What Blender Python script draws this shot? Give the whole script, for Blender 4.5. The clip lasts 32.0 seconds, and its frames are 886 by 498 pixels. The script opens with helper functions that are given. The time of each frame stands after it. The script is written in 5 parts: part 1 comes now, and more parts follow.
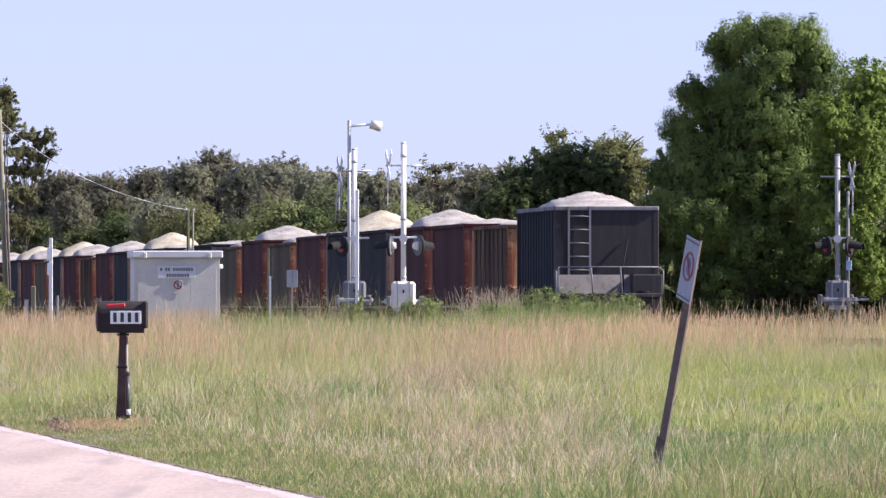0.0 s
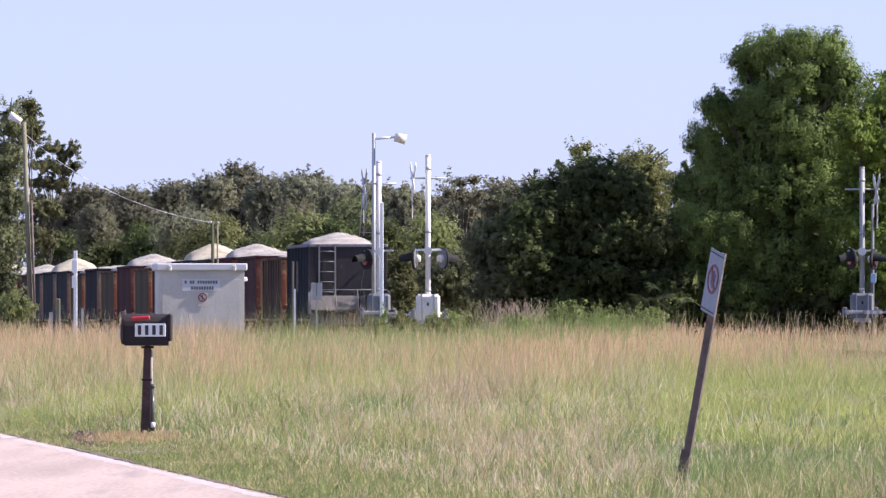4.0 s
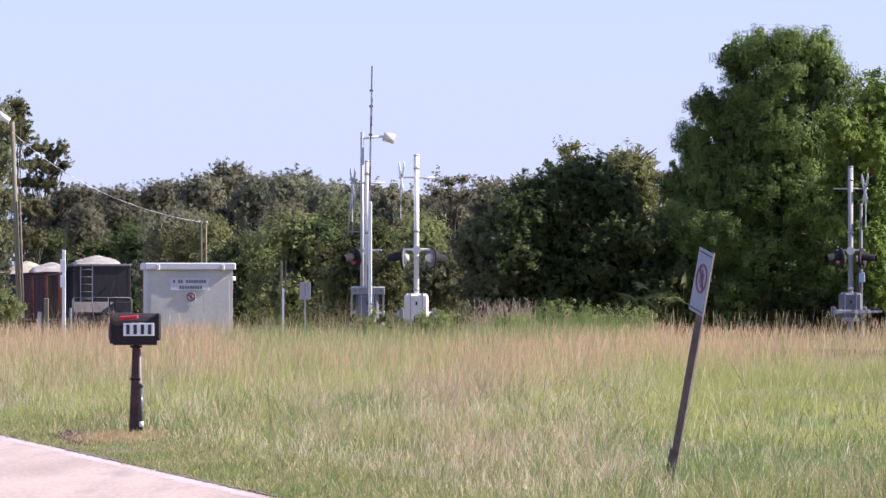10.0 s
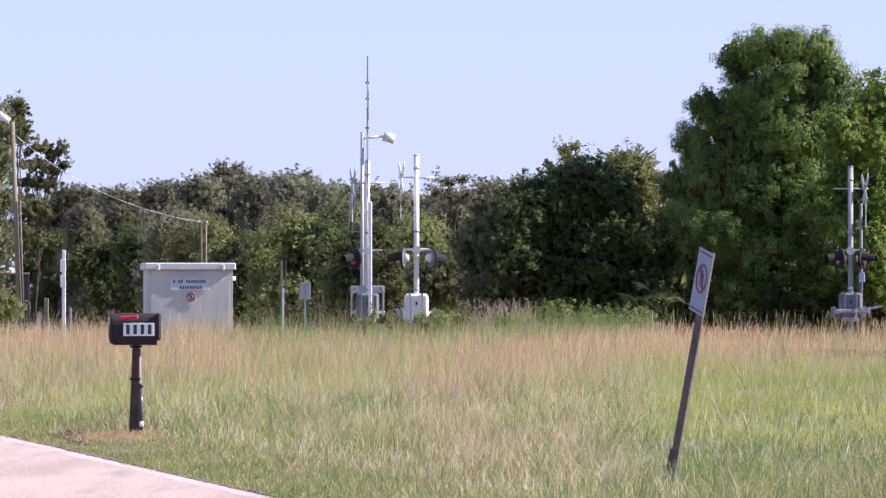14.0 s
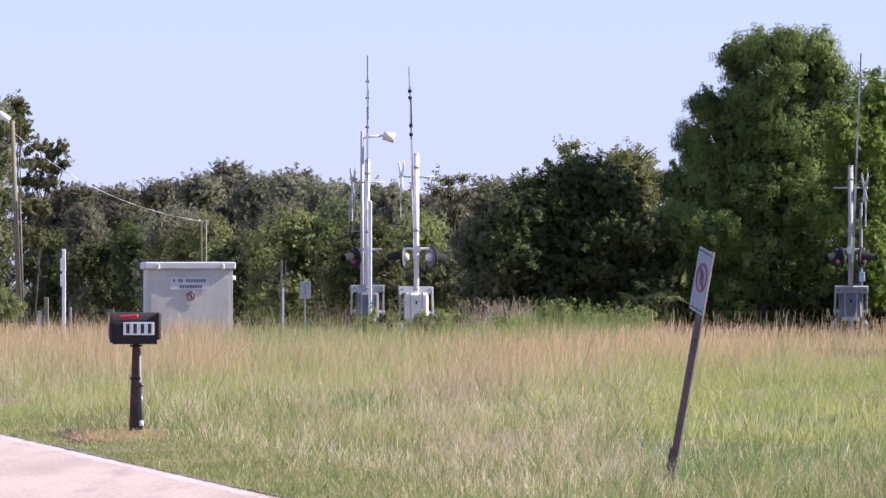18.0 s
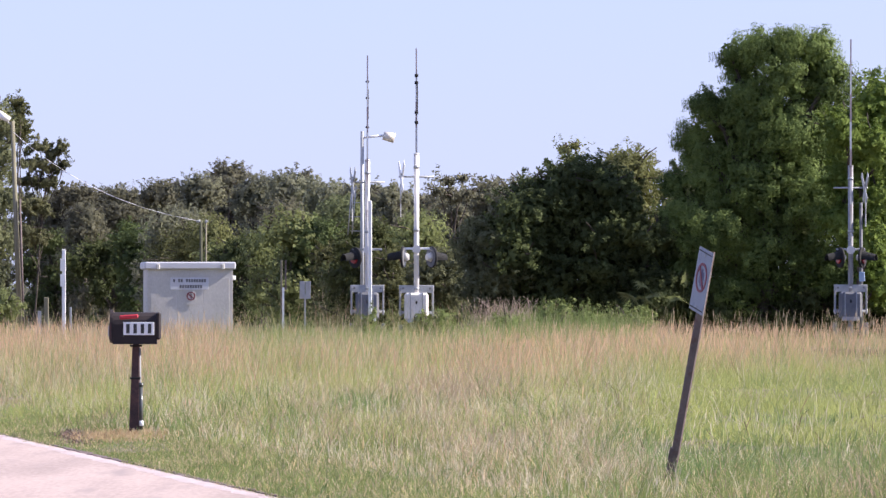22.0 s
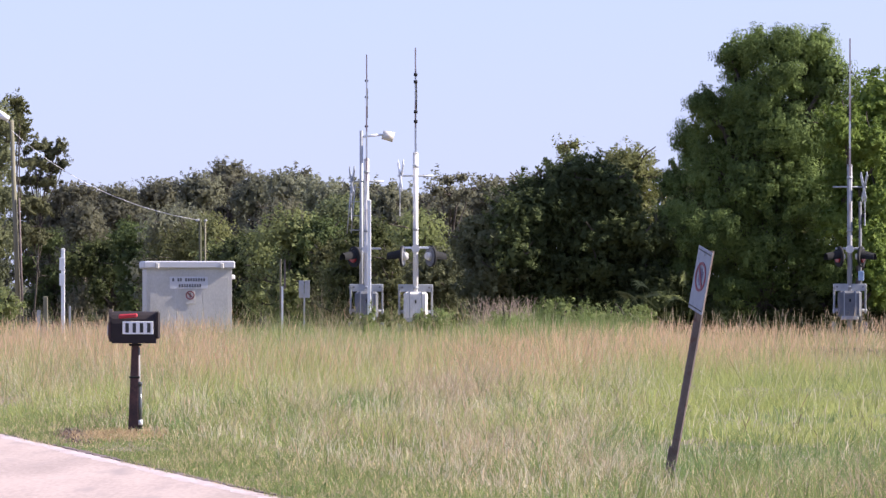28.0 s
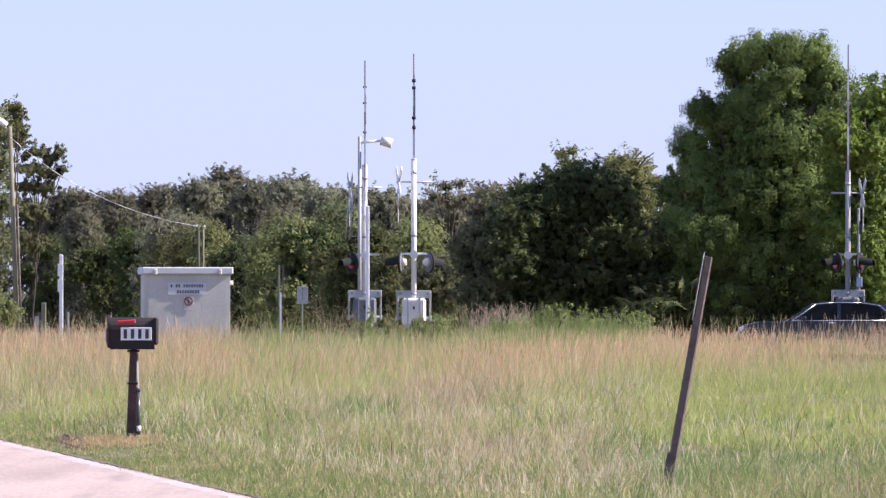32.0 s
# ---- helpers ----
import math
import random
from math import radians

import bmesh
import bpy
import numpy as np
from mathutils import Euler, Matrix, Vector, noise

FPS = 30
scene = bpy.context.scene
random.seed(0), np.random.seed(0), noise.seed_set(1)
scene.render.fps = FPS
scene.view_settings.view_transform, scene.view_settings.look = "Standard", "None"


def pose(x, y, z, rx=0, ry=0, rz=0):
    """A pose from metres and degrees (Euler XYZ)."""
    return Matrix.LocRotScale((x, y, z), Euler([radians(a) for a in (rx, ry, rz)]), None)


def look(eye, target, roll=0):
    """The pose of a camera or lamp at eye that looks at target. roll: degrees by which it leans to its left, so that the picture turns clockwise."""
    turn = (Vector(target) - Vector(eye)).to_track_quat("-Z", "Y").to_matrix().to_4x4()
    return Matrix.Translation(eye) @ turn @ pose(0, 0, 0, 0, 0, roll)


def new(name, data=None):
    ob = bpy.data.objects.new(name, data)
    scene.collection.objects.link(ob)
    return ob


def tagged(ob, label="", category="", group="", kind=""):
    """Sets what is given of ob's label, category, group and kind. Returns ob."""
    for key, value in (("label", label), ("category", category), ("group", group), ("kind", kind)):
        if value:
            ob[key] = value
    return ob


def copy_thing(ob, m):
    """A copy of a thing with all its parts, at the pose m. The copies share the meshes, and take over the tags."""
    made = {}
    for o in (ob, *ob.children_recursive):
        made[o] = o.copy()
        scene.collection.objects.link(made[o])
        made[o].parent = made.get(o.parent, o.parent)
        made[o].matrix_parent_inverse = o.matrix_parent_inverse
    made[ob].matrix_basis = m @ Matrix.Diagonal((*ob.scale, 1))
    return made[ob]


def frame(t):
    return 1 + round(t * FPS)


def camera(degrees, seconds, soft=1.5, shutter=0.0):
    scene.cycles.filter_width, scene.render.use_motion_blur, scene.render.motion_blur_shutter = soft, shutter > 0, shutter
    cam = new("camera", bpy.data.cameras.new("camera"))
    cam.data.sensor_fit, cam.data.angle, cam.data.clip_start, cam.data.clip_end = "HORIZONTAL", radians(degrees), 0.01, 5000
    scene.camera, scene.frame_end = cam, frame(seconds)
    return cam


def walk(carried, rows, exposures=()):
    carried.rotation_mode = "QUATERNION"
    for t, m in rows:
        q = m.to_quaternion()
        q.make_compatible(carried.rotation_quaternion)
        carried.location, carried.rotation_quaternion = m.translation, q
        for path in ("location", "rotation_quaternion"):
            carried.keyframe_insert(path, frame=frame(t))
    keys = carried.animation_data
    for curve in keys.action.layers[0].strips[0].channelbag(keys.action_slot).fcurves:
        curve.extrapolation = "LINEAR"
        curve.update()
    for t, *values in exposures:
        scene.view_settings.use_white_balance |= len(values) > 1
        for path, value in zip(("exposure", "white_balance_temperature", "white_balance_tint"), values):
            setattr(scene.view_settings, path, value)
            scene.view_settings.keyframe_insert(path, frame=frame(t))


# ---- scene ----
# The world: the eye stands at the origin of the plan and looks along +y; the railway runs away to the left.
EYE = 1.55
LENS = 17500.0            # length of the lens in picture widths of 1568
HORIZON = 126.0           # how far the horizon lies under the middle of the picture

cam = camera(2 * math.degrees(math.atan(784 / LENS)), 32.0, soft=1.42, shutter=0.02)


def aim(dx, dy):
    """The camera on its tripod, panned and tilted by small steps."""
    return pose(0, 0, EYE, 90 + math.degrees(math.atan((HORIZON + dy) / LENS)), 0, math.degrees(math.atan(dx / LENS)))


PATH = [(0, -23, -21.4), (0.5, 39.8, -15.3), (1, 59.2, -13.7), (1.5, 61.2, -10.7), (2, 59.8, -7.6), (2.5, 56.7, -4.6),
        (3, 47.5, -2.0), (3.5, 33.7, 0), (5.0, 2.5, 1.6), (5.5, 0, 1.6), (7, 0, 1.5), (7.5, 0, 0.2), (8, 0, 0), (14, 0, 0), (17, 0, -0.3),
        (17.6, 0, -1.5), (24, 0, -1.5), (24.6, -1.5, -2), (28, -1.5, -3), (30, -1.7, -3), (30.6, -2.8, -3), (31.1, -2.8, -3),
        (31.4, -2.0, -3), (31.7, -2.7, 2.0), (32, -4.6, 7.7)]
walk(cam, [(t, aim(dx, dy)) for t, dx, dy in PATH], exposures=[(0, 1.08, 6400, 17), (32, 1.08, 6400, 17)])

# ---- light ----
SUN_SIDE, SUN_HIGH = 90.0, 35.0       # degrees clockwise from +y, and above the horizon
world = bpy.data.worlds.new("sky")
scene.world = world
world.use_nodes = True
wn = world.node_tree
sky = wn.nodes.new("ShaderNodeTexSky")
sky.sky_type, sky.sun_disc = "NISHITA", False
sky.sun_elevation, sky.sun_rotation = radians(SUN_HIGH), radians(SUN_SIDE)
sky.altitude, sky.air_density, sky.dust_density, sky.ozone_density = 600, 1.0, 0.25, 2.5
tint = wn.nodes.new("ShaderNodeMix")
tint.data_type, tint.blend_type = "RGBA", "MULTIPLY"
tint.inputs["Factor"].default_value, tint.inputs["B"].default_value = 1.0, (0.75, 0.82, 1.36, 1)
wn.links.new(sky.outputs[0], tint.inputs["A"])
haze = wn.nodes.new("ShaderNodeMix")
haze.data_type = "RGBA"
haze.inputs["Factor"].default_value, haze.inputs["B"].default_value = 0.5, (4.75, 5.5, 7.9, 1)
wn.links.new(tint.outputs["Result"], haze.inputs["A"])
wn.links.new(haze.outputs["Result"], wn.nodes["Background"].inputs[0])
wn.nodes["Background"].inputs[1].default_value = 0.068
sun_data = bpy.data.lights.new("sun", "SUN")
sun_data.energy, sun_data.angle, sun_data.color = 5.0, radians(0.53), (1.0, 0.93, 0.82)
sun = new("sun", sun_data)
a, e = radians(SUN_SIDE), radians(SUN_HIGH)
sun.matrix_world = look((math.sin(a) * math.cos(e) * 200, math.cos(a) * math.cos(e) * 200, math.sin(e) * 200), (0, 0, 0))


# ---- materials ----
def surf(name, c1, c2, rough=0.7, metal=0.0, scale=3.0, fine=40.0, bump=0.15, spots=None, random_tint=0.0, stretch=(1, 1, 1), sheen=0.5):
    """A surface of two tones at two scales of noise, with fine relief; spots: a third colour of stains."""
    m = bpy.data.materials.new(name)
    m.use_nodes = True
    t = m.node_tree
    n, l = t.nodes, t.links
    p = n["Principled BSDF"]
    p.inputs["Roughness"].default_value, p.inputs["Metallic"].default_value = rough, metal
    p.inputs["Specular IOR Level"].default_value = sheen
    co, mp = n.new("ShaderNodeTexCoord"), n.new("ShaderNodeMapping")
    mp.inputs["Scale"].default_value = stretch
    l.new(co.outputs["Object"], mp.inputs[0])
    big, small = n.new("ShaderNodeTexNoise"), n.new("ShaderNodeTexNoise")
    big.inputs["Scale"].default_value, small.inputs["Scale"].default_value = scale, fine
    big.inputs["Detail"].default_value, small.inputs["Detail"].default_value = 4, 3
    l.new(mp.outputs[0], big.inputs[0]), l.new(mp.outputs[0], small.inputs[0])
    add = n.new("ShaderNodeMath")
    add.operation = "MULTIPLY_ADD"
    l.new(small.outputs[0], add.inputs[0])
    add.inputs[1].default_value = 0.5
    l.new(big.outputs[0], add.inputs[2])
    ramp = n.new("ShaderNodeMapRange")
    ramp.inputs["From Min"].default_value, ramp.inputs["From Max"].default_value = 0.5, 1.0
    l.new(add.outputs[0], ramp.inputs[0])
    mix = n.new("ShaderNodeMix")
    mix.data_type = "RGBA"
    mix.inputs["A"].default_value, mix.inputs["B"].default_value = (*c1, 1), (*c2, 1)
    l.new(ramp.outputs[0], mix.inputs["Factor"])
    out = mix.outputs["Result"]
    if spots:
        st = n.new("ShaderNodeTexNoise")
        st.inputs["Scale"].default_value, st.inputs["Detail"].default_value = scale * 2.3, 6
        l.new(mp.outputs[0], st.inputs[0])
        sr = n.new("ShaderNodeMapRange")
        sr.inputs["From Min"].default_value, sr.inputs["From Max"].default_value = 0.56, 0.68
        l.new(st.outputs[0], sr.inputs[0])
        m2 = n.new("ShaderNodeMix")
        m2.data_type = "RGBA"
        m2.inputs["B"].default_value = (*spots, 1)
        l.new(sr.outputs[0], m2.inputs["Factor"]), l.new(out, m2.inputs["A"])
        out = m2.outputs["Result"]
    if random_tint:
        info, hs = n.new("ShaderNodeObjectInfo"), n.new("ShaderNodeHueSaturation")
        mr = n.new("ShaderNodeMapRange")
        mr.inputs["To Min"].default_value, mr.inputs["To Max"].default_value = 1 - random_tint, 1 + random_tint
        l.new(info.outputs["Random"], mr.inputs[0]), l.new(mr.outputs[0], hs.inputs["Value"]), l.new(out, hs.inputs["Color"])
        out = hs.outputs[0]
    l.new(out, p.inputs["Base Color"])
    if bump:
        b = n.new("ShaderNodeBump")
        b.inputs["Strength"].default_value, b.inputs["Distance"].default_value = bump, 0.02
        l.new(small.outputs[0], b.inputs["Height"]), l.new(b.outputs[0], p.inputs["Normal"])
    return m


def leafy(name, dark, light, through_light=0.35, patch=0.35, dry=None, rough=0.6, drift=0.5, tufted=False, own=0.0):
    """Leaves or blades: each piece takes its own tone, patches drift over metres, and light shines through."""
    m = bpy.data.materials.new(name)
    m.use_nodes = True
    t = m.node_tree
    n, l = t.nodes, t.links
    p = n["Principled BSDF"]
    p.inputs["Roughness"].default_value = rough
    p.inputs["Specular IOR Level"].default_value = 0.09
    geo, co = n.new("ShaderNodeNewGeometry"), n.new("ShaderNodeTexCoord")
    nz = n.new("ShaderNodeTexNoise")
    nz.inputs["Scale"].default_value, nz.inputs["Detail"].default_value = patch, 3
    l.new(co.outputs["Object"], nz.inputs[0])
    mr = n.new("ShaderNodeMapRange")
    mr.inputs["From Min"].default_value, mr.inputs["From Max"].default_value = 0.35, 0.68
    l.new(nz.outputs[0], mr.inputs[0])
    av = n.new("ShaderNodeMath")
    av.operation = "MULTIPLY_ADD"
    l.new(geo.outputs["Random Per Island"], av.inputs[0])
    av.inputs[1].default_value = 1 - drift
    hf = n.new("ShaderNodeMath")
    hf.operation = "MULTIPLY"
    l.new(mr.outputs[0], hf.inputs[0])
    hf.inputs[1].default_value = drift
    if tufted:
        tn, tm = n.new("ShaderNodeAttribute"), n.new("ShaderNodeMath")
        tn.attribute_name, tm.operation = "tone", "MULTIPLY_ADD"
        av.inputs[1].default_value, hf.inputs[1].default_value = 0.38, drift * 0.35
        tm.inputs[1].default_value = 0.62 - drift * 0.35
        l.new(tn.outputs["Fac"], tm.inputs[0]), l.new(hf.outputs[0], tm.inputs[2]), l.new(tm.outputs[0], av.inputs[2])
    else:
        l.new(hf.outputs[0], av.inputs[2])
    mix = n.new("ShaderNodeMix")
    mix.data_type = "RGBA"
    mix.inputs["A"].default_value, mix.inputs["B"].default_value = (*dark, 1), (*light, 1)
    l.new(av.outputs[0], mix.inputs["Factor"])
    out = mix.outputs["Result"]
    info, hs = n.new("ShaderNodeObjectInfo"), n.new("ShaderNodeHueSaturation")
    for low, high, socket in ((1 - own, 1 + own, "Value"), (0.5 - own * 0.08, 0.5 + own * 0.08, "Hue")):
        vary = n.new("ShaderNodeMapRange")
        vary.inputs["To Min"].default_value, vary.inputs["To Max"].default_value = low, high
        l.new(info.outputs["Random"], vary.inputs[0]), l.new(vary.outputs[0], hs.inputs[socket])
    l.new(out, hs.inputs["Color"])
    out = hs.outputs[0]
    if dry:
        gt = n.new("ShaderNodeMath")
        gt.operation = "GREATER_THAN"
        l.new(geo.outputs["Random Per Island"], gt.inputs[0])
        gt.inputs[1].default_value = dry[0]
        m2 = n.new("ShaderNodeMix")
        m2.data_type = "RGBA"
        m2.inputs["B"].default_value = (*dry[1], 1)
        l.new(gt.outputs[0], m2.inputs["Factor"]), l.new(out, m2.inputs["A"])
        out = m2.outputs["Result"]
    l.new(out, p.inputs["Base Color"])
    tr, sh = n.new("ShaderNodeBsdfTranslucent"), n.new("ShaderNodeMixShader")
    l.new(out, tr.inputs[0])
    sh.inputs[0].default_value = through_light
    l.new(p.outputs[0], sh.inputs[1]), l.new(tr.outputs[0], sh.inputs[2])
    l.new(sh.outputs[0], n["Material Output"].inputs[0])
    return m


M_SOIL = surf("soil_and_thatch", (0.10, 0.088, 0.048), (0.18, 0.145, 0.082), 0.95, scale=0.25, fine=9, bump=0.0, spots=(0.08, 0.085, 0.03))
M_DIRT = surf("purple_brown_dirt", (0.09, 0.06, 0.056), (0.17, 0.12, 0.108), 0.95, scale=1.5, fine=14, bump=0.0, spots=(0.09, 0.08, 0.05))
M_CLOD = surf("dark_brown_earth", (0.13, 0.085, 0.072), (0.24, 0.165, 0.14), 0.95, scale=1.5, fine=14, bump=0.0, spots=(0.12, 0.08, 0.07))
M_ROAD = surf("worn_concrete_road", (0.29, 0.225, 0.198), (0.51, 0.395, 0.35), 0.85, scale=0.9, fine=22, bump=0.0, spots=(0.30, 0.24, 0.222), stretch=(1, 0.06, 1))
M_EDGE = surf("white_edge_paint", (0.38, 0.30, 0.285), (0.56, 0.455, 0.435), 0.7, scale=4, fine=40, bump=0.0, stretch=(1, 0.1, 1), spots=(0.5, 0.45, 0.44))
M_ASPHALT = surf("grey_asphalt", (0.045, 0.045, 0.047), (0.07, 0.07, 0.07), 0.9, scale=0.6, fine=40, bump=0.3)
M_BALLAST = surf("crushed_stone_ballast", (0.16, 0.15, 0.14), (0.32, 0.30, 0.28), 0.95, scale=2, fine=18, bump=1.0)
M_RAIL = surf("rusty_rail_steel", (0.10, 0.055, 0.035), (0.2, 0.12, 0.08), 0.6, 0.5, scale=5, fine=50)
M_TIE = surf("weathered_timber_tie", (0.06, 0.045, 0.035), (0.13, 0.10, 0.08), 0.9, scale=4, fine=40, stretch=(1, 1, 1))
M_POLE = surf("weathered_grey_timber", (0.14, 0.13, 0.085), (0.25, 0.232, 0.165), 0.9, scale=2, fine=24, bump=0.4, stretch=(6, 6, 0.5))
M_OLDPOLE = surf("green_stained_dark_timber", (0.05, 0.055, 0.03), (0.11, 0.11, 0.065), 0.9, scale=2, fine=24, bump=0.4, stretch=(6, 6, 0.5))
M_GALV = surf("galvanised_steel", (0.30, 0.31, 0.32), (0.42, 0.43, 0.44), 0.5, 0.35, scale=3, fine=60, bump=0.05)
M_ALU = surf("dull_aluminium_paint", (0.60, 0.575, 0.545), (0.72, 0.695, 0.66), 0.6, 0.0, scale=2, fine=40, bump=0.05, spots=(0.50, 0.49, 0.48))
M_CAB = surf("brushed_aluminium_sheet", (0.40, 0.385, 0.355), (0.60, 0.575, 0.53), 0.6, 0.15, scale=1.1, fine=30, bump=0.08, spots=(0.50, 0.48, 0.445), stretch=(1, 1, 0.5))
M_TARGET = surf("weathered_grey_target_back", (0.10, 0.105, 0.12), (0.17, 0.175, 0.19), 0.7, scale=5, fine=40, bump=0.05)
M_ROOF = surf("pale_aluminium_roof", (0.50, 0.50, 0.53), (0.60, 0.60, 0.63), 0.5, 0.2, scale=2, fine=40, bump=0.05)
M_WHITE = surf("white_reflective_sheet", (0.78, 0.78, 0.78), (0.86, 0.86, 0.86), 0.5, scale=6, fine=60, bump=0.03)
M_CREAM = surf("cream_lamp_enamel", (0.66, 0.60, 0.50), (0.76, 0.70, 0.60), 0.5, scale=6, fine=60, bump=0.02)
M_BLACK = surf("flat_black_paint", (0.008, 0.008, 0.009), (0.018, 0.018, 0.018), 0.9, scale=4, fine=40, bump=0.08)
M_BOX = surf("dark_brown_black_mailbox_paint", (0.010, 0.006, 0.007), (0.022, 0.013, 0.014), 0.75, scale=6, fine=50, bump=0.05)
M_RUSTPOST = surf("dark_maroon_brown_post_paint", (0.03, 0.014, 0.014), (0.08, 0.036, 0.034), 0.7, scale=5, fine=40, bump=0.1, spots=(0.10, 0.042, 0.035))
M_RED = surf("red_paint", (0.42, 0.02, 0.035), (0.52, 0.035, 0.05), 0.55, scale=8, fine=60, bump=0.03)
M_BARRED = surf("faded_red_print", (0.14, 0.012, 0.022), (0.19, 0.022, 0.035), 0.5, scale=8, fine=60, bump=0.0)
M_PIPE = surf("dark_glossy_pipe", (0.05, 0.054, 0.052), (0.10, 0.107, 0.10), 0.2, scale=6, fine=50, bump=0.02)
M_LENS = surf("red_lens", (0.34, 0.012, 0.012), (0.45, 0.02, 0.02), 0.3, scale=8, fine=60, bump=0.0)
M_POST = surf("brown_rusted_steel_post", (0.10, 0.08, 0.075), (0.19, 0.15, 0.14), 0.75, 0.2, scale=5, fine=60, bump=0.2, spots=(0.12, 0.075, 0.06))
M_SIGN = surf("weathered_pale_blue_sign_face", (0.19, 0.215, 0.26), (0.25, 0.28, 0.325), 0.5, scale=6, fine=60, bump=0.03, spots=(0.17, 0.195, 0.24))
M_BLUE = surf("faded_blue_print", (0.08, 0.075, 0.14), (0.13, 0.12, 0.19), 0.6, scale=9, fine=60, bump=0.0)
M_INK = surf("black_print", (0.02, 0.02, 0.022), (0.05, 0.05, 0.05), 0.6, scale=9, fine=60, bump=0.0)
M_GREYINK = surf("grey_print", (0.07, 0.07, 0.085), (0.12, 0.12, 0.13), 0.6, scale=9, fine=60, bump=0.0)
M_GRAVEL = surf("white_crushed_limestone", (0.20, 0.18, 0.165), (0.44, 0.405, 0.375), 0.95, scale=1.6, fine=13, bump=1.0, spots=(0.21, 0.19, 0.17))
M_TANSTONE = surf("tan_crushed_limestone", (0.30, 0.26, 0.19), (0.52, 0.46, 0.35), 0.95, scale=1.2, fine=8, bump=1.0, spots=(0.28, 0.24, 0.18))
M_RUBBER = surf("black_rubber", (0.015, 0.015, 0.015), (0.03, 0.03, 0.03), 0.85, scale=5, fine=50)
M_TRUNK = surf("grey_brown_bark", (0.045, 0.036, 0.028), (0.10, 0.082, 0.066), 0.95, scale=2, fine=14, bump=0.8, stretch=(4, 4, 0.7))
M_DEAD = surf("bare_grey_twigs", (0.26, 0.19, 0.15), (0.40, 0.31, 0.25), 0.95, scale=3, fine=20)


# ---- mesh tools ----
def box(bm, x, y, z, sx, sy, sz, m=None, bevel=0.0):
    """A box with its middle at x, y, z, turned by m, with bevelled edges."""
    made = bmesh.ops.create_cube(bm, size=1.0)["verts"]
    for v in made:
        v.co = Vector((v.co.x * sx, v.co.y * sy, v.co.z * sz))
    if bevel:
        edges = list({e for v in made for e in v.link_edges})
        made = list({v for f in bmesh.ops.bevel(bm, geom=edges, offset=bevel, segments=1, affect="EDGES")["faces"] for v in f.verts}
                    | {v for v in made if v.is_valid})
    for v in made:
        v.co = (m @ v.co if m else v.co) + Vector((x, y, z))


def tube(bm, p, q, r, r2=None, n=10, caps=True):
    """A straight tapered tube from p to q."""
    p, q = Vector(p), Vector(q)
    r2 = r if r2 is None else r2
    turn = (q - p).to_track_quat("Z", "Y")
    rings = []
    for c, rad in ((p, r), (q, r2)):
        rings.append([bm.verts.new(c + turn @ Vector((math.cos(2 * math.pi * i / n) * rad, math.sin(2 * math.pi * i / n) * rad, 0))) for i in range(n)])
    for i in range(n):
        j = (i + 1) % n
        f = bm.faces.new((rings[0][i], rings[0][j], rings[1][j], rings[1][i]))
        f.smooth = True
    if caps:
        bm.faces.new(rings[0][::-1]), bm.faces.new(rings[1])


def path_tube(bm, points, r, n=8):
    for p, q in zip(points[:-1], points[1:]):
        tube(bm, p, q, r, r, n)


def prism(bm, outline, axis, lo, hi):
    """A flat outline (pairs of numbers) drawn out along an axis from lo to hi."""
    def at(u, v, w):
        return {"x": (w, u, v), "y": (u, w, v), "z": (u, v, w)}[axis]
    low = [bm.verts.new(at(u, v, lo)) for u, v in outline]
    high = [bm.verts.new(at(u, v, hi)) for u, v in outline]
    k = len(outline)
    for i in range(k):
        bm.faces.new((low[i], low[(i + 1) % k], high[(i + 1) % k], high[i]))
    bm.faces.new(low[::-1]), bm.faces.new(high)
    bmesh.ops.recalc_face_normals(bm, faces=bm.faces[:])


def part(name, bm, material, parent, label="", m=None):
    """One mesh object of the bmesh, under a thing or a part."""
    me = bpy.data.meshes.new(name)
    if isinstance(bm, bmesh.types.BMesh):
        bmesh.ops.recalc_face_normals(bm, faces=bm.faces[:])
        bm.to_mesh(me)
        bm.free()
    else:
        me = bm
    if not me.materials:
        me.materials.append(material)
    ob = new(name, me)
    if m:
        ob.matrix_basis = m
    if parent:
        ob.parent = parent
    return tagged(ob, label) if label else ob


def thing(name, label, category, m, group=""):
    ob = new(name)
    ob.empty_display_size = 0.2
    ob.matrix_basis = m
    return tagged(ob, label, category, group)


def made(fn, *args, **kw):
    bm = bmesh.new()
    fn(bm, *args, **kw)
    return bm


def poly_mesh(name, verts, faces_flat, sizes, material, smooth=False):
    """A mesh from arrays of points and of face corners."""
    me = bpy.data.meshes.new(name)
    me.vertices.add(len(verts))
    me.vertices.foreach_set("co", np.asarray(verts, dtype=np.float32).ravel())
    me.loops.add(len(faces_flat))
    me.loops.foreach_set("vertex_index", np.asarray(faces_flat, dtype=np.int32))
    sizes = np.asarray(sizes, dtype=np.int32)
    me.polygons.add(len(sizes))
    me.polygons.foreach_set("loop_start", np.concatenate(([0], np.cumsum(sizes)[:-1])).astype(np.int32))
    me.update(calc_edges=True)
    me.materials.append(material)
    if smooth:
        me.polygons.foreach_set("use_smooth", np.ones(len(sizes), dtype=bool))
    return me


# ---- the lie of the land ----
def smooth(a, b, x):
    t = np.clip((x - a) / (b - a), 0, 1)
    return t * t * (3 - 2 * t)


def road_edge(y):
    """Where the near road's grass-side edge lies."""
    return 6.79 - 0.0956 * y


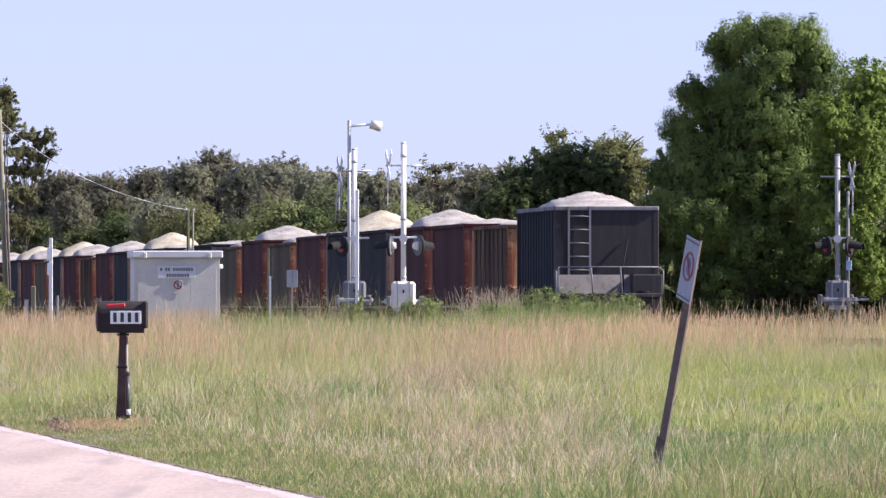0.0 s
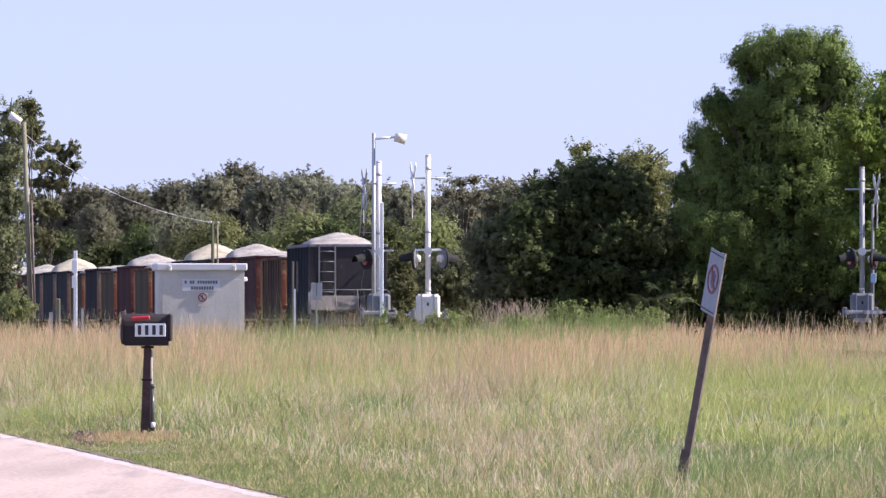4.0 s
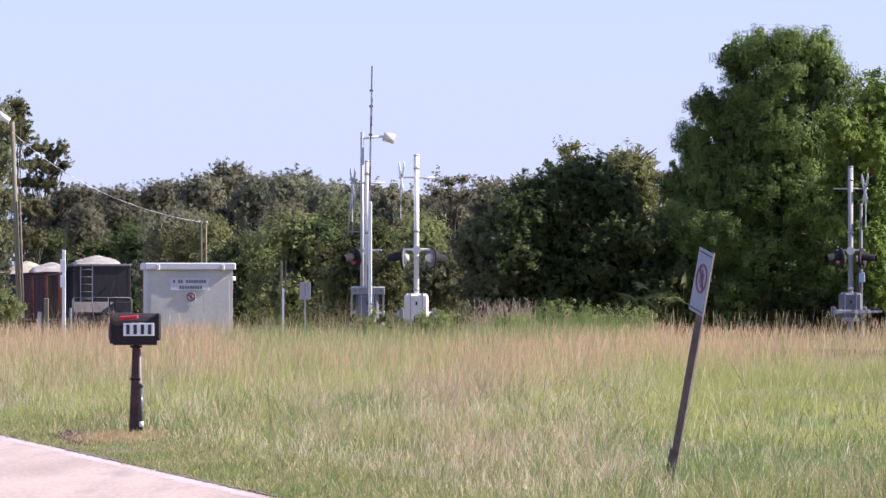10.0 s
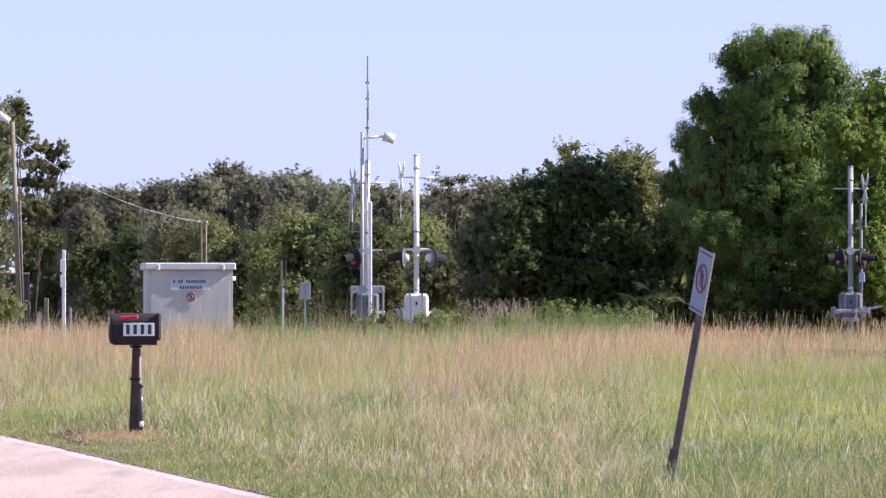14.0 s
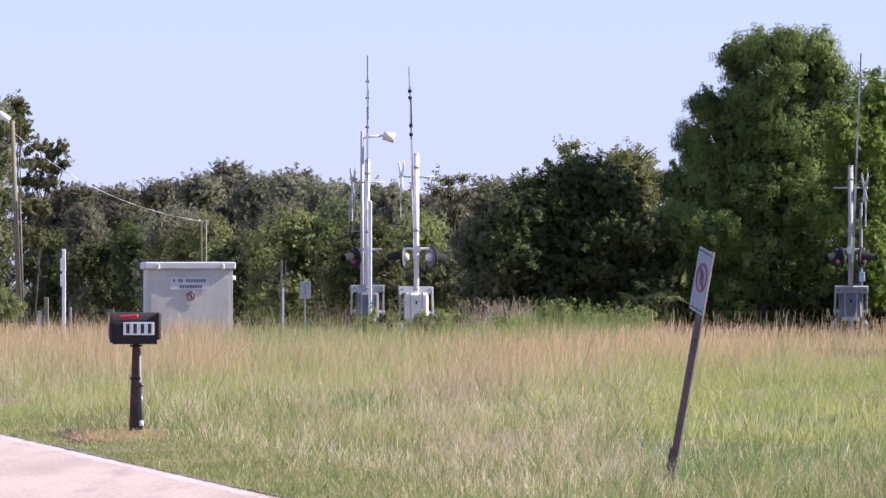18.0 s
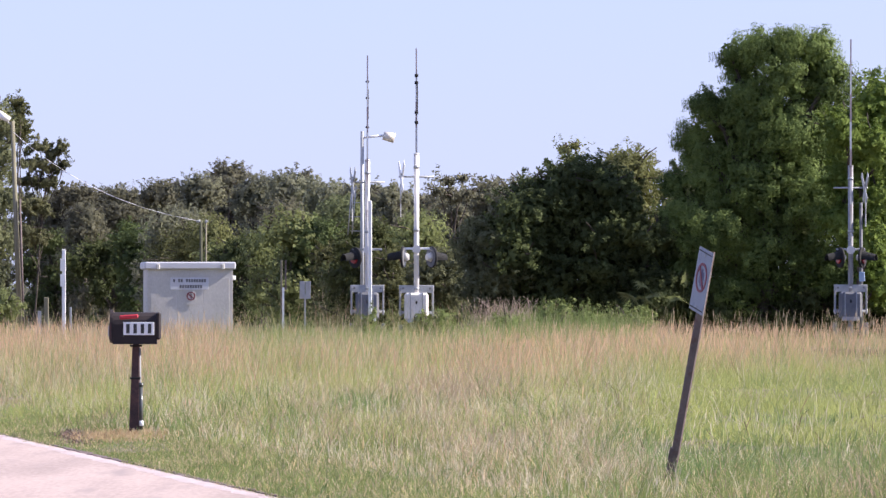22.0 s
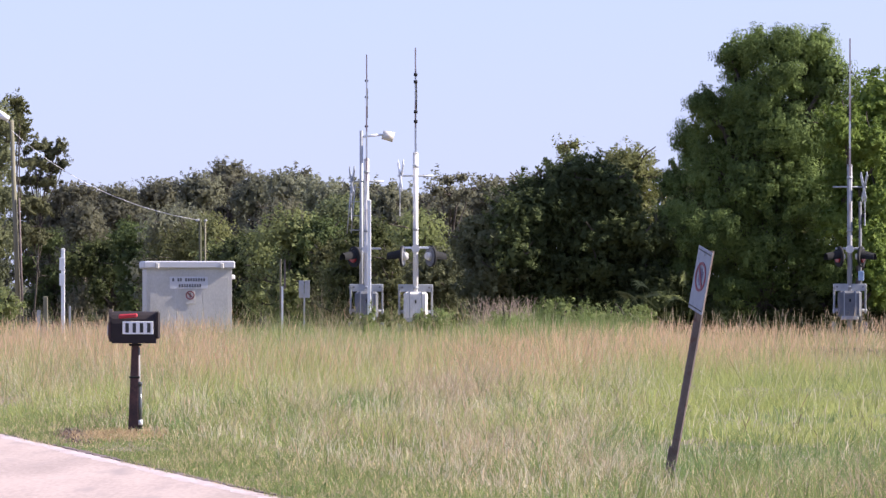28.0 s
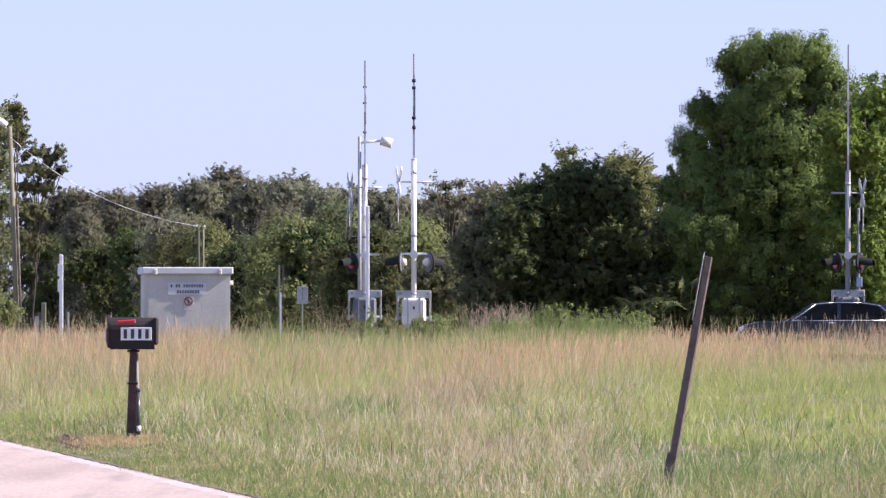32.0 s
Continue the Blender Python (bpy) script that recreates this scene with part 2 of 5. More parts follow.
TRACK_X, TRACK_Y, TRACK_SLOPE = 5.17, 287.0, -0.0991
TRACK_TURN = math.degrees(math.atan(-TRACK_SLOPE))
RAIL_Z = 0.82
CROSS_Y, CROSS_Z = 283.0, 0.76


def track_x(y):
    return TRACK_X + TRACK_SLOPE * (y - TRACK_Y)


def land(x, y):
    """The ground's height: level by the road, rising to the railway."""
    x, y = np.asarray(x, dtype=float), np.asarray(y, dtype=float)
    lat = x - road_edge(y)
    z = 0.56 * smooth(85, 235, y) * smooth(0.0, 6.0, lat + 1.0)
    z = z - 0.08 * smooth(0.2, -0.2, lat) * (lat > -8)
    z = z + 0.04 * np.sin(x * 0.7 + y * 0.21) * smooth(2, 6, lat) * smooth(80, 110, y)
    # the shoulder under the crossing road
    bank = (CROSS_Z - 0.06) * smooth(8.5, 4.6, np.abs(y - CROSS_Y)) * smooth(0, 3, lat)
    z = np.where(bank > 0.01, np.maximum(z, bank), z)
    return z


def spread(lo, hi, fine_lo, fine_hi, step, coarse):
    out = list(np.arange(fine_lo, fine_hi + 0.01, step))
    v, s = fine_lo, step
    while v > lo:
        s *= coarse
        v -= s
        out.insert(0, v)
    v, s = fine_hi, step
    while v < hi:
        s *= coarse
        v += s
        out.append(v)
    return np.array(out)


gx, gy = spread(-3500, 3500, -46, 46, 1.0, 1.35), spread(-900, 4600, 60, 330, 1.5, 1.3)
xx, yy = np.meshgrid(gx, gy)
zz = land(xx, yy)
w, h = len(gx), len(gy)
idx = np.arange(w * h).reshape(h, w)
quads = np.stack([idx[:-1, :-1], idx[:-1, 1:], idx[1:, 1:], idx[1:, :-1]], axis=-1).reshape(-1, 4)
ground = new("ground", poly_mesh("ground", np.stack([xx, yy, zz], axis=-1).reshape(-1, 3), quads.ravel(), np.full(len(quads), 4), M_SOIL, True))
tagged(ground, "grassy earth of the field and railway land", "ground", kind="structure")


def strip(name, material, left, right, ys, z_of, label, thick=0.12, slope=0.0):
    """A paved strip between two lines that run along y."""
    bm = bmesh.new()
    rows = []
    for y in ys:
        rows.append([bm.verts.new((left(y) - slope, y, z_of(y) - thick)), bm.verts.new((left(y), y, z_of(y))),
                     bm.verts.new((right(y), y, z_of(y))), bm.verts.new((right(y), y, z_of(y) - thick))])
    for r, s in zip(rows[:-1], rows[1:]):
        for i in range(3):
            bm.faces.new((r[i], r[i + 1], s[i + 1], s[i]))
    bm.faces.new(rows[0]), bm.faces.new(rows[-1][::-1])
    return tagged(part(name, bm, material, None), label, "road", kind="structure")


ROAD_YS = [-300 + 20 * i for i in range(90)]
strip("road", M_ROAD, lambda y: road_edge(y) - 6.3, road_edge, ROAD_YS, lambda y: 0.0, "sun-bleached pinkish concrete country road with a worn edge")
def ragged(y, k):
    """A worn line's uneven edge."""
    return 0.022 * math.sin(y * 1.9 + k) + 0.016 * math.sin(y * 4.3 + 2 * k) + 0.03 * math.sin(y * 0.37 + k)


EDGE_YS = [-300 + 20 * i for i in range(19)] + [75 + 0.3 * i for i in range(250)] + [150 + 20 * i for i in range(60)]
strip("road_edge_line", M_EDGE, lambda y: road_edge(y) - 0.15 + ragged(y, 1), lambda y: road_edge(y) - 0.06 + ragged(y, 4), EDGE_YS, lambda y: 0.005,
      "faded white painted edge line on the road", 0.004, 0.08)
strip("road_shoulder", M_DIRT, lambda y: road_edge(y) + ragged(y, 7), lambda y: road_edge(y) + 0.05 + abs(ragged(y, 9)) * 1.2, EDGE_YS, lambda y: 0.008,
      "narrow purple-brown dirt shoulder beside the road", 0.05)
bm = bmesh.new()
prism(bm, [(CROSS_Y - 4.6, 0.3), (CROSS_Y - 3.6, CROSS_Z), (CROSS_Y + 3.6, CROSS_Z), (CROSS_Y + 4.6, 0.3)], "x", -20.6, 260)
tagged(part("road", bm, M_ASPHALT, None), "grey asphalt side road over the railway crossing", "road", kind="structure")

# ---- railway ----
TRACK = Matrix.Translation((TRACK_X, TRACK_Y, 0)) @ pose(0, 0, 0, 0, 0, TRACK_TURN)
bm = bmesh.new()
prism(bm, [(-3.2, 0.3), (-1.75, RAIL_Z - 0.17), (1.75, RAIL_Z - 0.17), (3.2, 0.3)], "y", -420, 1500)
bed = part("railway_ballast", bm, M_BALLAST, None, m=TRACK)
tagged(bed, "grey crushed stone ballast bed of the railway", "ballast", kind="structure")
for side in (-0.75, 0.75):
    bm = bmesh.new()
    prism(bm, [(-0.07, -0.17), (0.07, -0.17), (0.015, -0.13), (0.015, -0.04), (0.037, -0.03), (0.037, 0), (-0.037, 0), (-0.037, -0.03), (-0.015, -0.04), (-0.015, -0.13)], "y", -420, 1500)
    tagged(part("rail", bm, M_RAIL, None, m=TRACK @ pose(side, 0, RAIL_Z)), "long rusty steel running rail on ties", "rail", "rails of the railway", "structure")
tie_mesh = None
for i in range(150):
    if tie_mesh is None:
        tie = part("tie", made(box, 0, 0, 0, 2.6, 0.23, 0.2, bevel=0.015), M_TIE, bed)
        tie_mesh = tie.data
    else:
        tie = part("tie", tie_mesh, M_TIE, bed)
    tie.matrix_basis = pose(0, -60 + i * 0.6, RAIL_Z - 0.255)


def heap(name, length, width, rise, seed, peaks, stone):
    """A load of crushed stone that slopes up from the rim to its peaks."""
    rng = np.random.default_rng(seed)
    nx, ny = 24, 58
    u, v = np.meshgrid(np.linspace(-1, 1, nx), np.linspace(-1, 1, ny))
    z = np.zeros_like(u)
    for cx, cy, top, reach in peaks:
        d = np.sqrt(((u - cx) * width / 2) ** 2 + ((v - cy) * length / 2 * 0.62) ** 2)
        cone = top * np.clip(1 - d / reach, 0, 1)
        z = np.maximum(z, np.where(cone > top * 0.9, top * 0.9 + (cone - top * 0.9) * 0.6, cone))
    z = z * rise
    fade = np.clip((1 - np.abs(u)) * 5, 0, 1) * np.clip((1 - np.abs(v)) * 14, 0, 1)
    z = (z + rng.normal(0, 0.013, z.shape)) * fade - 0.10 * (1 - fade)
    pts = np.stack([u * width / 2, (v + 1) * length / 2, z], axis=-1).reshape(-1, 3)
    idx = np.arange(nx * ny).reshape(ny, nx)
    q = np.stack([idx[:-1, :-1], idx[:-1, 1:], idx[1:, 1:], idx[1:, :-1]], axis=-1).reshape(-1, 4)
    return poly_mesh(name, pts, q.ravel(), np.full(len(q), 4), stone)


def bogie(parent, y):
    """A two-axle truck with side frames and four wheels."""
    bm = bmesh.new()
    for x in (-0.98, 0.98):
        prism(bm, [(-1.1, 0.35), (-0.6, 0.72), (0.6, 0.72), (1.1, 0.35), (1.0, 0.30), (0.5, 0.42), (-0.5, 0.42), (-1.0, 0.30)], "x", x - 0.07, x + 0.07)
    box(bm, 0, 0, 0.6, 2.0, 0.4, 0.25)
    b = part("bogie", bm, M_RAIL, parent, "rusty cast steel bogie", pose(0, y, 0))
    for yy in (-0.85, 0.85):
        bm = bmesh.new()
        for x in (-0.75, 0.75):
            tube(bm, (x - 0.06, yy, 0.42), (x + 0.06, yy, 0.42), 0.42, n=20)
        tube(bm, (-0.9, yy, 0.42), (0.9, yy, 0.42), 0.08)
        part("wheelset", bm, M_RAIL, b)
    return b


PITCH, BODY = 13.0, 10.1


def rail_car(label, top, side_mat, end_mat, rim_mat, seed, rise, peaks, detail=False, ribs=13, stone=None):
    """An open hopper car loaded with stone; y runs forwards from its rear body end, z from the rail head."""
    car = thing("hopper_car", label, "rail car", pose(0, 0, 0), "cars of the stone train")
    wide, floor_z = 3.05, 0.8
    half = wide / 2
    for sgn in (-1, 1):
        side = part("side_sheet", made(box, sgn * (half - 0.09), BODY / 2, (top + floor_z) / 2, 0.03, BODY - 0.06, top - floor_z - 0.02), side_mat, car)
        step = BODY / max(ribs, 1)
        bm = made(box, 0, 0, 0, 0.045, 0.13, top - floor_z - 0.14, bevel=0.015) if ribs else None
        rib_mesh = None
        for i in range(ribs):
            y = step * (i + 0.5)
            if rib_mesh is None:
                rib = part("rib", bm, side_mat, side)
                rib_mesh = rib.data
            else:
                rib = part("rib", rib_mesh, side_mat, side)
            rib.matrix_basis = pose(sgn * (half - 0.064), y, (top + floor_z) / 2 - 0.03)
        part("side_sill", made(box, sgn * (half - 0.13), BODY / 2, floor_z, 0.1, BODY, 0.16, bevel=0.02), M_RAIL, car)
    for y, out in ((0, -1), (BODY, 1)):
        bm = bmesh.new()
        box(bm, 0, y + out * 0.065, (top + floor_z + 0.45) / 2, wide - 0.3, 0.04, top - floor_z - 0.45)
        end = part("end_sheet", bm, end_mat, car)
        part("slope_sheet", made(box, 0, y + out * 0.1 - out * 0.55, floor_z + 0.2, wide - 0.3, 1.4, 0.06, pose(0, 0, 0, out * 32)), end_mat, car)
        for x in (-half + 0.09, half - 0.09):
            part("corner_post", made(box, x, y + out * 0.012, (top + floor_z) / 2, 0.17, 0.16, top - floor_z, bevel=0.02), end_mat, car)
        for x in () if detail else (-half + 0.09, half - 0.09):
            for k in range(5):
                zb = floor_z + 0.3 + k * (top - floor_z - 0.55) / 4
                part("bolt", made(tube, (x, y + out * 0.08, zb), (x, y + out * 0.13, zb), 0.045, n=8), M_RAIL, end)
    bm = bmesh.new()
    for x in (-half + 0.06, half - 0.06):
        box(bm, x, BODY / 2, top - 0.05, 0.14, BODY + 0.1, 0.12, bevel=0.02)
    for y in (0.0, BODY):
        box(bm, 0, y + (-0.07 if y == 0.0 else 0.07), top - 0.052, wide - 0.02, 0.16, 0.12, bevel=0.02)
    part("top_rim", bm, rim_mat, car)
    part("floor", made(box, 0, BODY / 2, floor_z, wide - 0.4, BODY - 0.6, 0.2), side_mat, car)
    part("centre_sill", made(box, 0, BODY / 2, 0.85, 0.5, PITCH - 1.1, 0.35), end_mat, car)
    for y, out in ((-1.0, -1), (BODY + 1.0, 1)):
        part("end_platform", made(box, 0, y, 1.1, wide - 0.1, 0.7, 0.12, bevel=0.02), end_mat, car)
        part("coupler", made(box, 0, y + out * 0.42, 0.86, 0.3, 0.12, 0.3, bevel=0.03), M_RAIL, car)
    bogie(car, 0.75), bogie(car, BODY - 0.75)
    load = part("load", heap("load", BODY - 0.3, wide - 0.22, rise, seed, peaks, stone or M_GRAVEL), M_GRAVEL, car, "heaped white crushed stone", pose(0, 0.15, top - 0.06))
    if not detail:
        return car
    # ladder of the rear end
    bm = bmesh.new()
    lx, lw, y0 = -1.12, 0.62, -0.16
    for x in (lx, lx + lw):
        box(bm, x, y0, (top + 1.05) / 2 + 0.1, 0.06, 0.05, top - 1.25)
    for i in range(6):
        tube(bm, (lx, y0, 1.45 + i * 0.39), (lx + lw, y0, 1.45 + i * 0.39), 0.022, n=6)
    part("ladder", bm, P_LADDER, car)
    return car


def paint(name, a, b, spots=None):
    return surf(name, a, b, 0.85, 0.0, scale=0.8, fine=9, bump=0.15, spots=spots, stretch=(1, 1, 0.16), sheen=0.12)


# sides are painted darker for shade, rusted ends lighter for the sun on them
P_SLATE = paint("slate_blue_car_paint", (0.020, 0.024, 0.032), (0.036, 0.040, 0.049), (0.046, 0.046, 0.052))
P_SLATE_END = paint("slate_grey_end_paint", (0.034, 0.031, 0.033), (0.055, 0.050, 0.053), (0.072, 0.064, 0.064))
P_NAVY = paint("dark_navy_car_paint", (0.011, 0.012, 0.017), (0.023, 0.024, 0.032), (0.034, 0.029, 0.03))
P_MAROON = paint("dark_maroon_car_paint", (0.034, 0.011, 0.013), (0.075, 0.024, 0.026), (0.055, 0.03, 0.028))
P_BROWN = paint("black_brown_car_paint", (0.028, 0.018, 0.013), (0.12, 0.075, 0.05), (0.17, 0.11, 0.065))
P_OLIVE = paint("olive_brown_car_paint", (0.05, 0.04, 0.026), (0.10, 0.078, 0.05), (0.12, 0.078, 0.045))
P_ORANGE = paint("sunlit_orange_rust", (0.34, 0.185, 0.095), (0.55, 0.335, 0.185), (0.19, 0.07, 0.042))
P_RUST = paint("brown_rust", (0.15, 0.06, 0.05), (0.26, 0.12, 0.092), (0.10, 0.036, 0.03))
P_BEIGE = paint("grey_beige_primer", (0.17, 0.145, 0.125), (0.27, 0.235, 0.205), (0.16, 0.11, 0.09))
P_LADDER = paint("pale_grey_ladder_paint", (0.17, 0.17, 0.18), (0.26, 0.26, 0.27), (0.13, 0.12, 0.12))
P_RIM = paint("worn_grey_rim", (0.14, 0.14, 0.16), (0.24, 0.24, 0.26), (0.1, 0.09, 0.09))

last = rail_car("tall slate-blue hopper car heaped with white stone, last in the train", 3.68, P_SLATE, P_SLATE_END, P_RIM, 3, 0.86,
                [(0.05, -0.05, 0.68, 2.1), (0.0, 0.2, 0.55, 2.0)], True, ribs=14)
# the brake platform and its railings behind the last car
bm = bmesh.new()
path_tube(bm, [(-1.62, -1.32, 1.15), (-1.62, -1.32, 1.82), (-1.52, -1.32, 1.92), (1.36, -1.32, 1.92), (1.5, -1.32, 1.82), (1.5, -1.32, 1.15)], 0.02)
for x in (-0.55, 0.3):
    tube(bm, (x, -1.32, 1.15), (x - 0.05, -1.32, 1.92), 0.024)
part("handrail", bm, P_RIM, last, "grey steel pipe handrail")
bm = bmesh.new()
prism(bm, [(-1.30, 0.62), (-0.42, 1.70), (-0.36, 1.70), (-1.22, 0.62)], "x", -1.56, 0.62)
part("hopper_slope", bm, surf("dusty_mauve_grey_sheet", (0.085, 0.078, 0.078), (0.15, 0.138, 0.135), 0.9, scale=2, fine=20, spots=(0.08, 0.066, 0.06)), last,
     "pale grey dusty slope sheet")
part("post", made(box, 0.32, -1.22, 1.45, 0.1, 0.06, 0.9, bevel=0.01), P_NAVY, last, "dark upright steel post")
part("post", made(box, -1.58, -1.2, 1.42, 0.12, 0.05, 0.85, bevel=0.01), P_LADDER, last, "pale grey upright post")
part("brake_cylinder", made(tube, (0.75, -0.95, 1.2), (1.15, -0.95, 1.2), 0.13), P_NAVY, last)
part("brake_rod", made(tube, (0.28, -0.45, 1.2), (0.62, -0.12, 2.75), 0.02, n=6), P_NAVY, last)
part("lower_end", made(box, 1.07, -0.62, 1.16, 0.88, 0.9, 1.1, bevel=0.03), P_SLATE_END, last)
part("stencil", made(box, 0.92, -0.05, 3.28, 0.36, 0.012, 0.10), P_NAVY, last)
CARS = [(last, 0)]
protos = {
    "brown": rail_car("black-brown hopper car with orange rusted ends, heaped with stone", 3.26, P_BROWN, P_ORANGE, P_BROWN, 5, 0.5,
                      [(0.1, -0.05, 0.62, 2.3)], ribs=8),
    "maroon": rail_car("dark maroon hopper car with brown rusted ends, heaped with stone", 3.42, P_MAROON, P_RUST, P_MAROON, 8, 1.0,
                       [(0.0, 0.15, 0.72, 2.2)], ribs=0),
    "maroon_low": rail_car("dark maroon hopper car with brown rusted ends, filled level with stone", 3.40, P_MAROON, P_RUST, P_MAROON, 9, 0.45,
                           [(0.0, -0.1, 0.6, 2.4), (0.05, 0.3, 0.5, 2.2)], ribs=0),
    "navy_low": rail_car("dark navy hopper car with beige end posts, filled level with stone", 3.42, P_NAVY, P_BEIGE, P_NAVY, 14, 0.45,
                         [(0.0, 0.1, 0.6, 2.4)], ribs=0),
    "navy": rail_car("dark navy hopper car with beige end posts, heaped with tan stone", 3.45, P_NAVY, P_BEIGE, P_NAVY, 13, 1.08,
                     [(0.05, 0.0, 0.86, 2.1)], ribs=0, stone=M_TANSTONE),
    "olive": rail_car("olive-brown hopper car with orange rusted ends, heaped with stone", 3.24, P_OLIVE, P_ORANGE, P_BROWN, 21, 0.75,
                      [(0.0, 0.1, 0.55, 2.5), (0.0, -0.2, 0.5, 2.2)], ribs=0),
}
ORDER = "brown maroon_low maroon navy_low navy maroon_low olive maroon olive navy_low olive navy_low navy navy_low maroon".split() + \
        "brown maroon navy olive maroon navy brown maroon navy maroon olive navy brown maroon navy olive maroon navy".split()
used = set()
for i, kind in enumerate(ORDER):
    if kind in used:
        c = copy_thing(protos[kind], pose(0, 0, 0))
    else:
        c = protos[kind]
        used.add(kind)
    CARS.append((c, i + 1))


# ---- crossing signals ----
M_COUNTER = surf("dull_weathered_casting", (0.13, 0.13, 0.135), (0.21, 0.21, 0.215), 0.75, scale=4, fine=40, bump=0.08)


def signal(x, y, z, arm_len, toward, crossbuck_side, label, mast_top, heads, housing=None, shaft=None, lamps=(0.742, 0.78, 0.897, 0.925), lamp_r=0.045, board=None):
    """A crossing signal: mast, crossbuck seen from its edge, flashers along the road, gate mechanism and moving arm."""
    s = thing("crossing_signal", label, "railway signal", pose(x, y, z), "signals of the crossing")
    part("foundation", made(box, 0, 0, 0.1, 0.7, 0.7, 0.3, bevel=0.03), M_ROAD, s)
    bm = made(tube, (0, 0, 0.2), (0, 0, mast_top), 0.075, 0.075, 14)
    tube(bm, (0, 0, mast_top), (0, 0, mast_top + 0.04), 0.085, 0.07, 14)
    mast = part("mast", bm, shaft or M_ALU, s)
    for zz in (1.75, 3.4, mast_top - 0.35):
        part("clamp", made(tube, (0, 0, zz - 0.04), (0, 0, zz + 0.04), 0.085, n=14), M_GALV, mast)
    # crossbuck: two boards crossed, facing along the road
    zc, cx = mast_top - 0.62, crossbuck_side * 0.42
    arm = made(tube, (-0.5, 0, zc), (0.5, 0, zc), 0.025, n=8)
    part("crossarm", arm, M_GALV, s)
    cb = part("crossbuck", made(box, cx, 0, zc, 0.04, 0.2, 0.2), M_GALV, s, "white crossbuck boards seen from the edge")
    for tilt in (-48, 48):
        part("board", made(box, 0, 0, 0, 0.025, 0.2, 1.14, pose(0, 0, 0, tilt), bevel=0.008), board or M_WHITE, cb, m=pose(cx + (0.02 if tilt > 0 else -0.02), 0, zc, 0, 0, 8))
    part("plate", made(box, cx * 1.05, 0, zc - 0.95, 0.02, 0.5, 0.38, bevel=0.005), M_ALU, cb, "small grey plate under the boards")
    part("plate_strut", made(tube, (cx * 1.05, 0, zc - 0.2), (cx * 1.05, 0, zc - 0.9), 0.02, n=6), M_GALV, cb)
    # flashers: two pairs on a crossarm
    zf = 2.72
    fl = part("flasher_arm", made(box, 0, 0, zf + 0.16, 0.85, 0.06, 0.06, bevel=0.01), board or M_WHITE, s)
    part("junction_box", made(tube, (0, -0.1, zf + 0.14), (0, 0.1, zf + 0.14), 0.12, n=14), M_ALU, fl)
    for fx, yaw in heads:
        # one lamp: its round target, lamp housing, lens and long hood, turned to where it shines
        m = pose(fx, -0.05, zf - 0.08, 0, 0, yaw)
        d = part("flasher", made(tube, (-0.02, 0, 0), (0.045, 0, 0), 0.30, n=28), M_BLACK, s, "round flasher target, black in front and grey behind", m)
        part("back_face", made(tube, (-0.028, 0, 0), (-0.02, 0, 0), 0.28, n=28), M_TARGET, d)
        part("lamp_body", made(tube, (-0.16, 0, 0), (-0.028, 0, 0), 0.08, 0.14, 16), M_ALU, d)
        part("lens", made(tube, (0.045, 0, 0), (0.085, 0, 0), 0.18, 0.165, 18), M_LENS, d)
        bm = bmesh.new()
        k = 12
        for i in range(k):
            a0, a1 = math.pi * (i / k * 1.2 - 0.1), math.pi * ((i + 1) / k * 1.2 - 0.1)
            q = []
            for r0, xe, aa, drop in ((0.18, 0.04, a0, 0), (0.18, 0.04, a1, 0), (0.15, 0.44, a1, -0.05), (0.145, 0.44, a0, -0.05)):
                q.append(bm.verts.new((xe, math.cos(aa) * r0, math.sin(aa) * r0 + drop)))
            bm.faces.new(q)
        bmesh.ops.remove_doubles(bm, verts=bm.verts[:], dist=0.0005)
        bmesh.ops.solidify(bm, geom=bm.faces[:], thickness=0.01)
        part("hood", bm, M_BLACK, d)
    # gate mechanism
    zp, hz = 1.08, 1.28
    mech = part("gate_mechanism", made(box, 0, 0.05, hz - 0.04, 0.68, 0.5, 0.8, bevel=0.07), housing or M_ALU, s, "grey gate machine housing")
    part("housing_band", made(box, -0.17, 0.05, hz, 0.03, 0.52, 0.73), M_GALV, mech)
    part("housing_band", made(box, 0.17, 0.05, hz, 0.03, 0.52, 0.73), M_GALV, mech)
    part("lock", made(box, 0.0, -0.21, hz + 0.08, 0.05, 0.03, 0.09), M_BLACK, mech)
    part("bracket", made(box, 0, 0, hz - 0.42, 0.5, 0.4, 0.14, bevel=0.02), M_GALV, mech)
    # the moving arm: side frames with counterweights on one side of the pivot, the long arm on the other
    g = part("gate_arm", made(tube, (-0.50, 0, 0), (0.50, 0, 0), 0.05, n=10), M_GALV, s, "red and white striped gate arm")
    for sx in (-0.46, 0.46):
        part("arm_support", made(box, sx, toward * 0.3, 0, 0.05, 0.8, 0.14, bevel=0.01), M_DULL, g)
        part("counterweight", made(box, sx, -toward * 0.52, 0, 0.1, 0.36, 0.3, bevel=0.02), M_COUNTER, g)
    part("arm_yoke", made(box, 0, toward * 0.66, 0, 0.98, 0.22, 0.1, bevel=0.015), M_GALV, g)
    for sx in (-0.38, 0.38):
        part("yoke_bolt", made(tube, (sx, toward * 0.68, -0.075), (sx, toward * 0.68, 0.075), 0.032, n=8), M_COUNTER, g)
    n = 9
    seg = (arm_len - 0.7) / n
    for i in range(n):
        r = 0.055 - 0.0035 * i
        part("arm_stripe", made(box, 0, toward * (0.7 + seg * (i + 0.5)), 0, r * 1.3, seg, r * 2), M_ARMPALE if i % 2 else M_ARMRED, g)
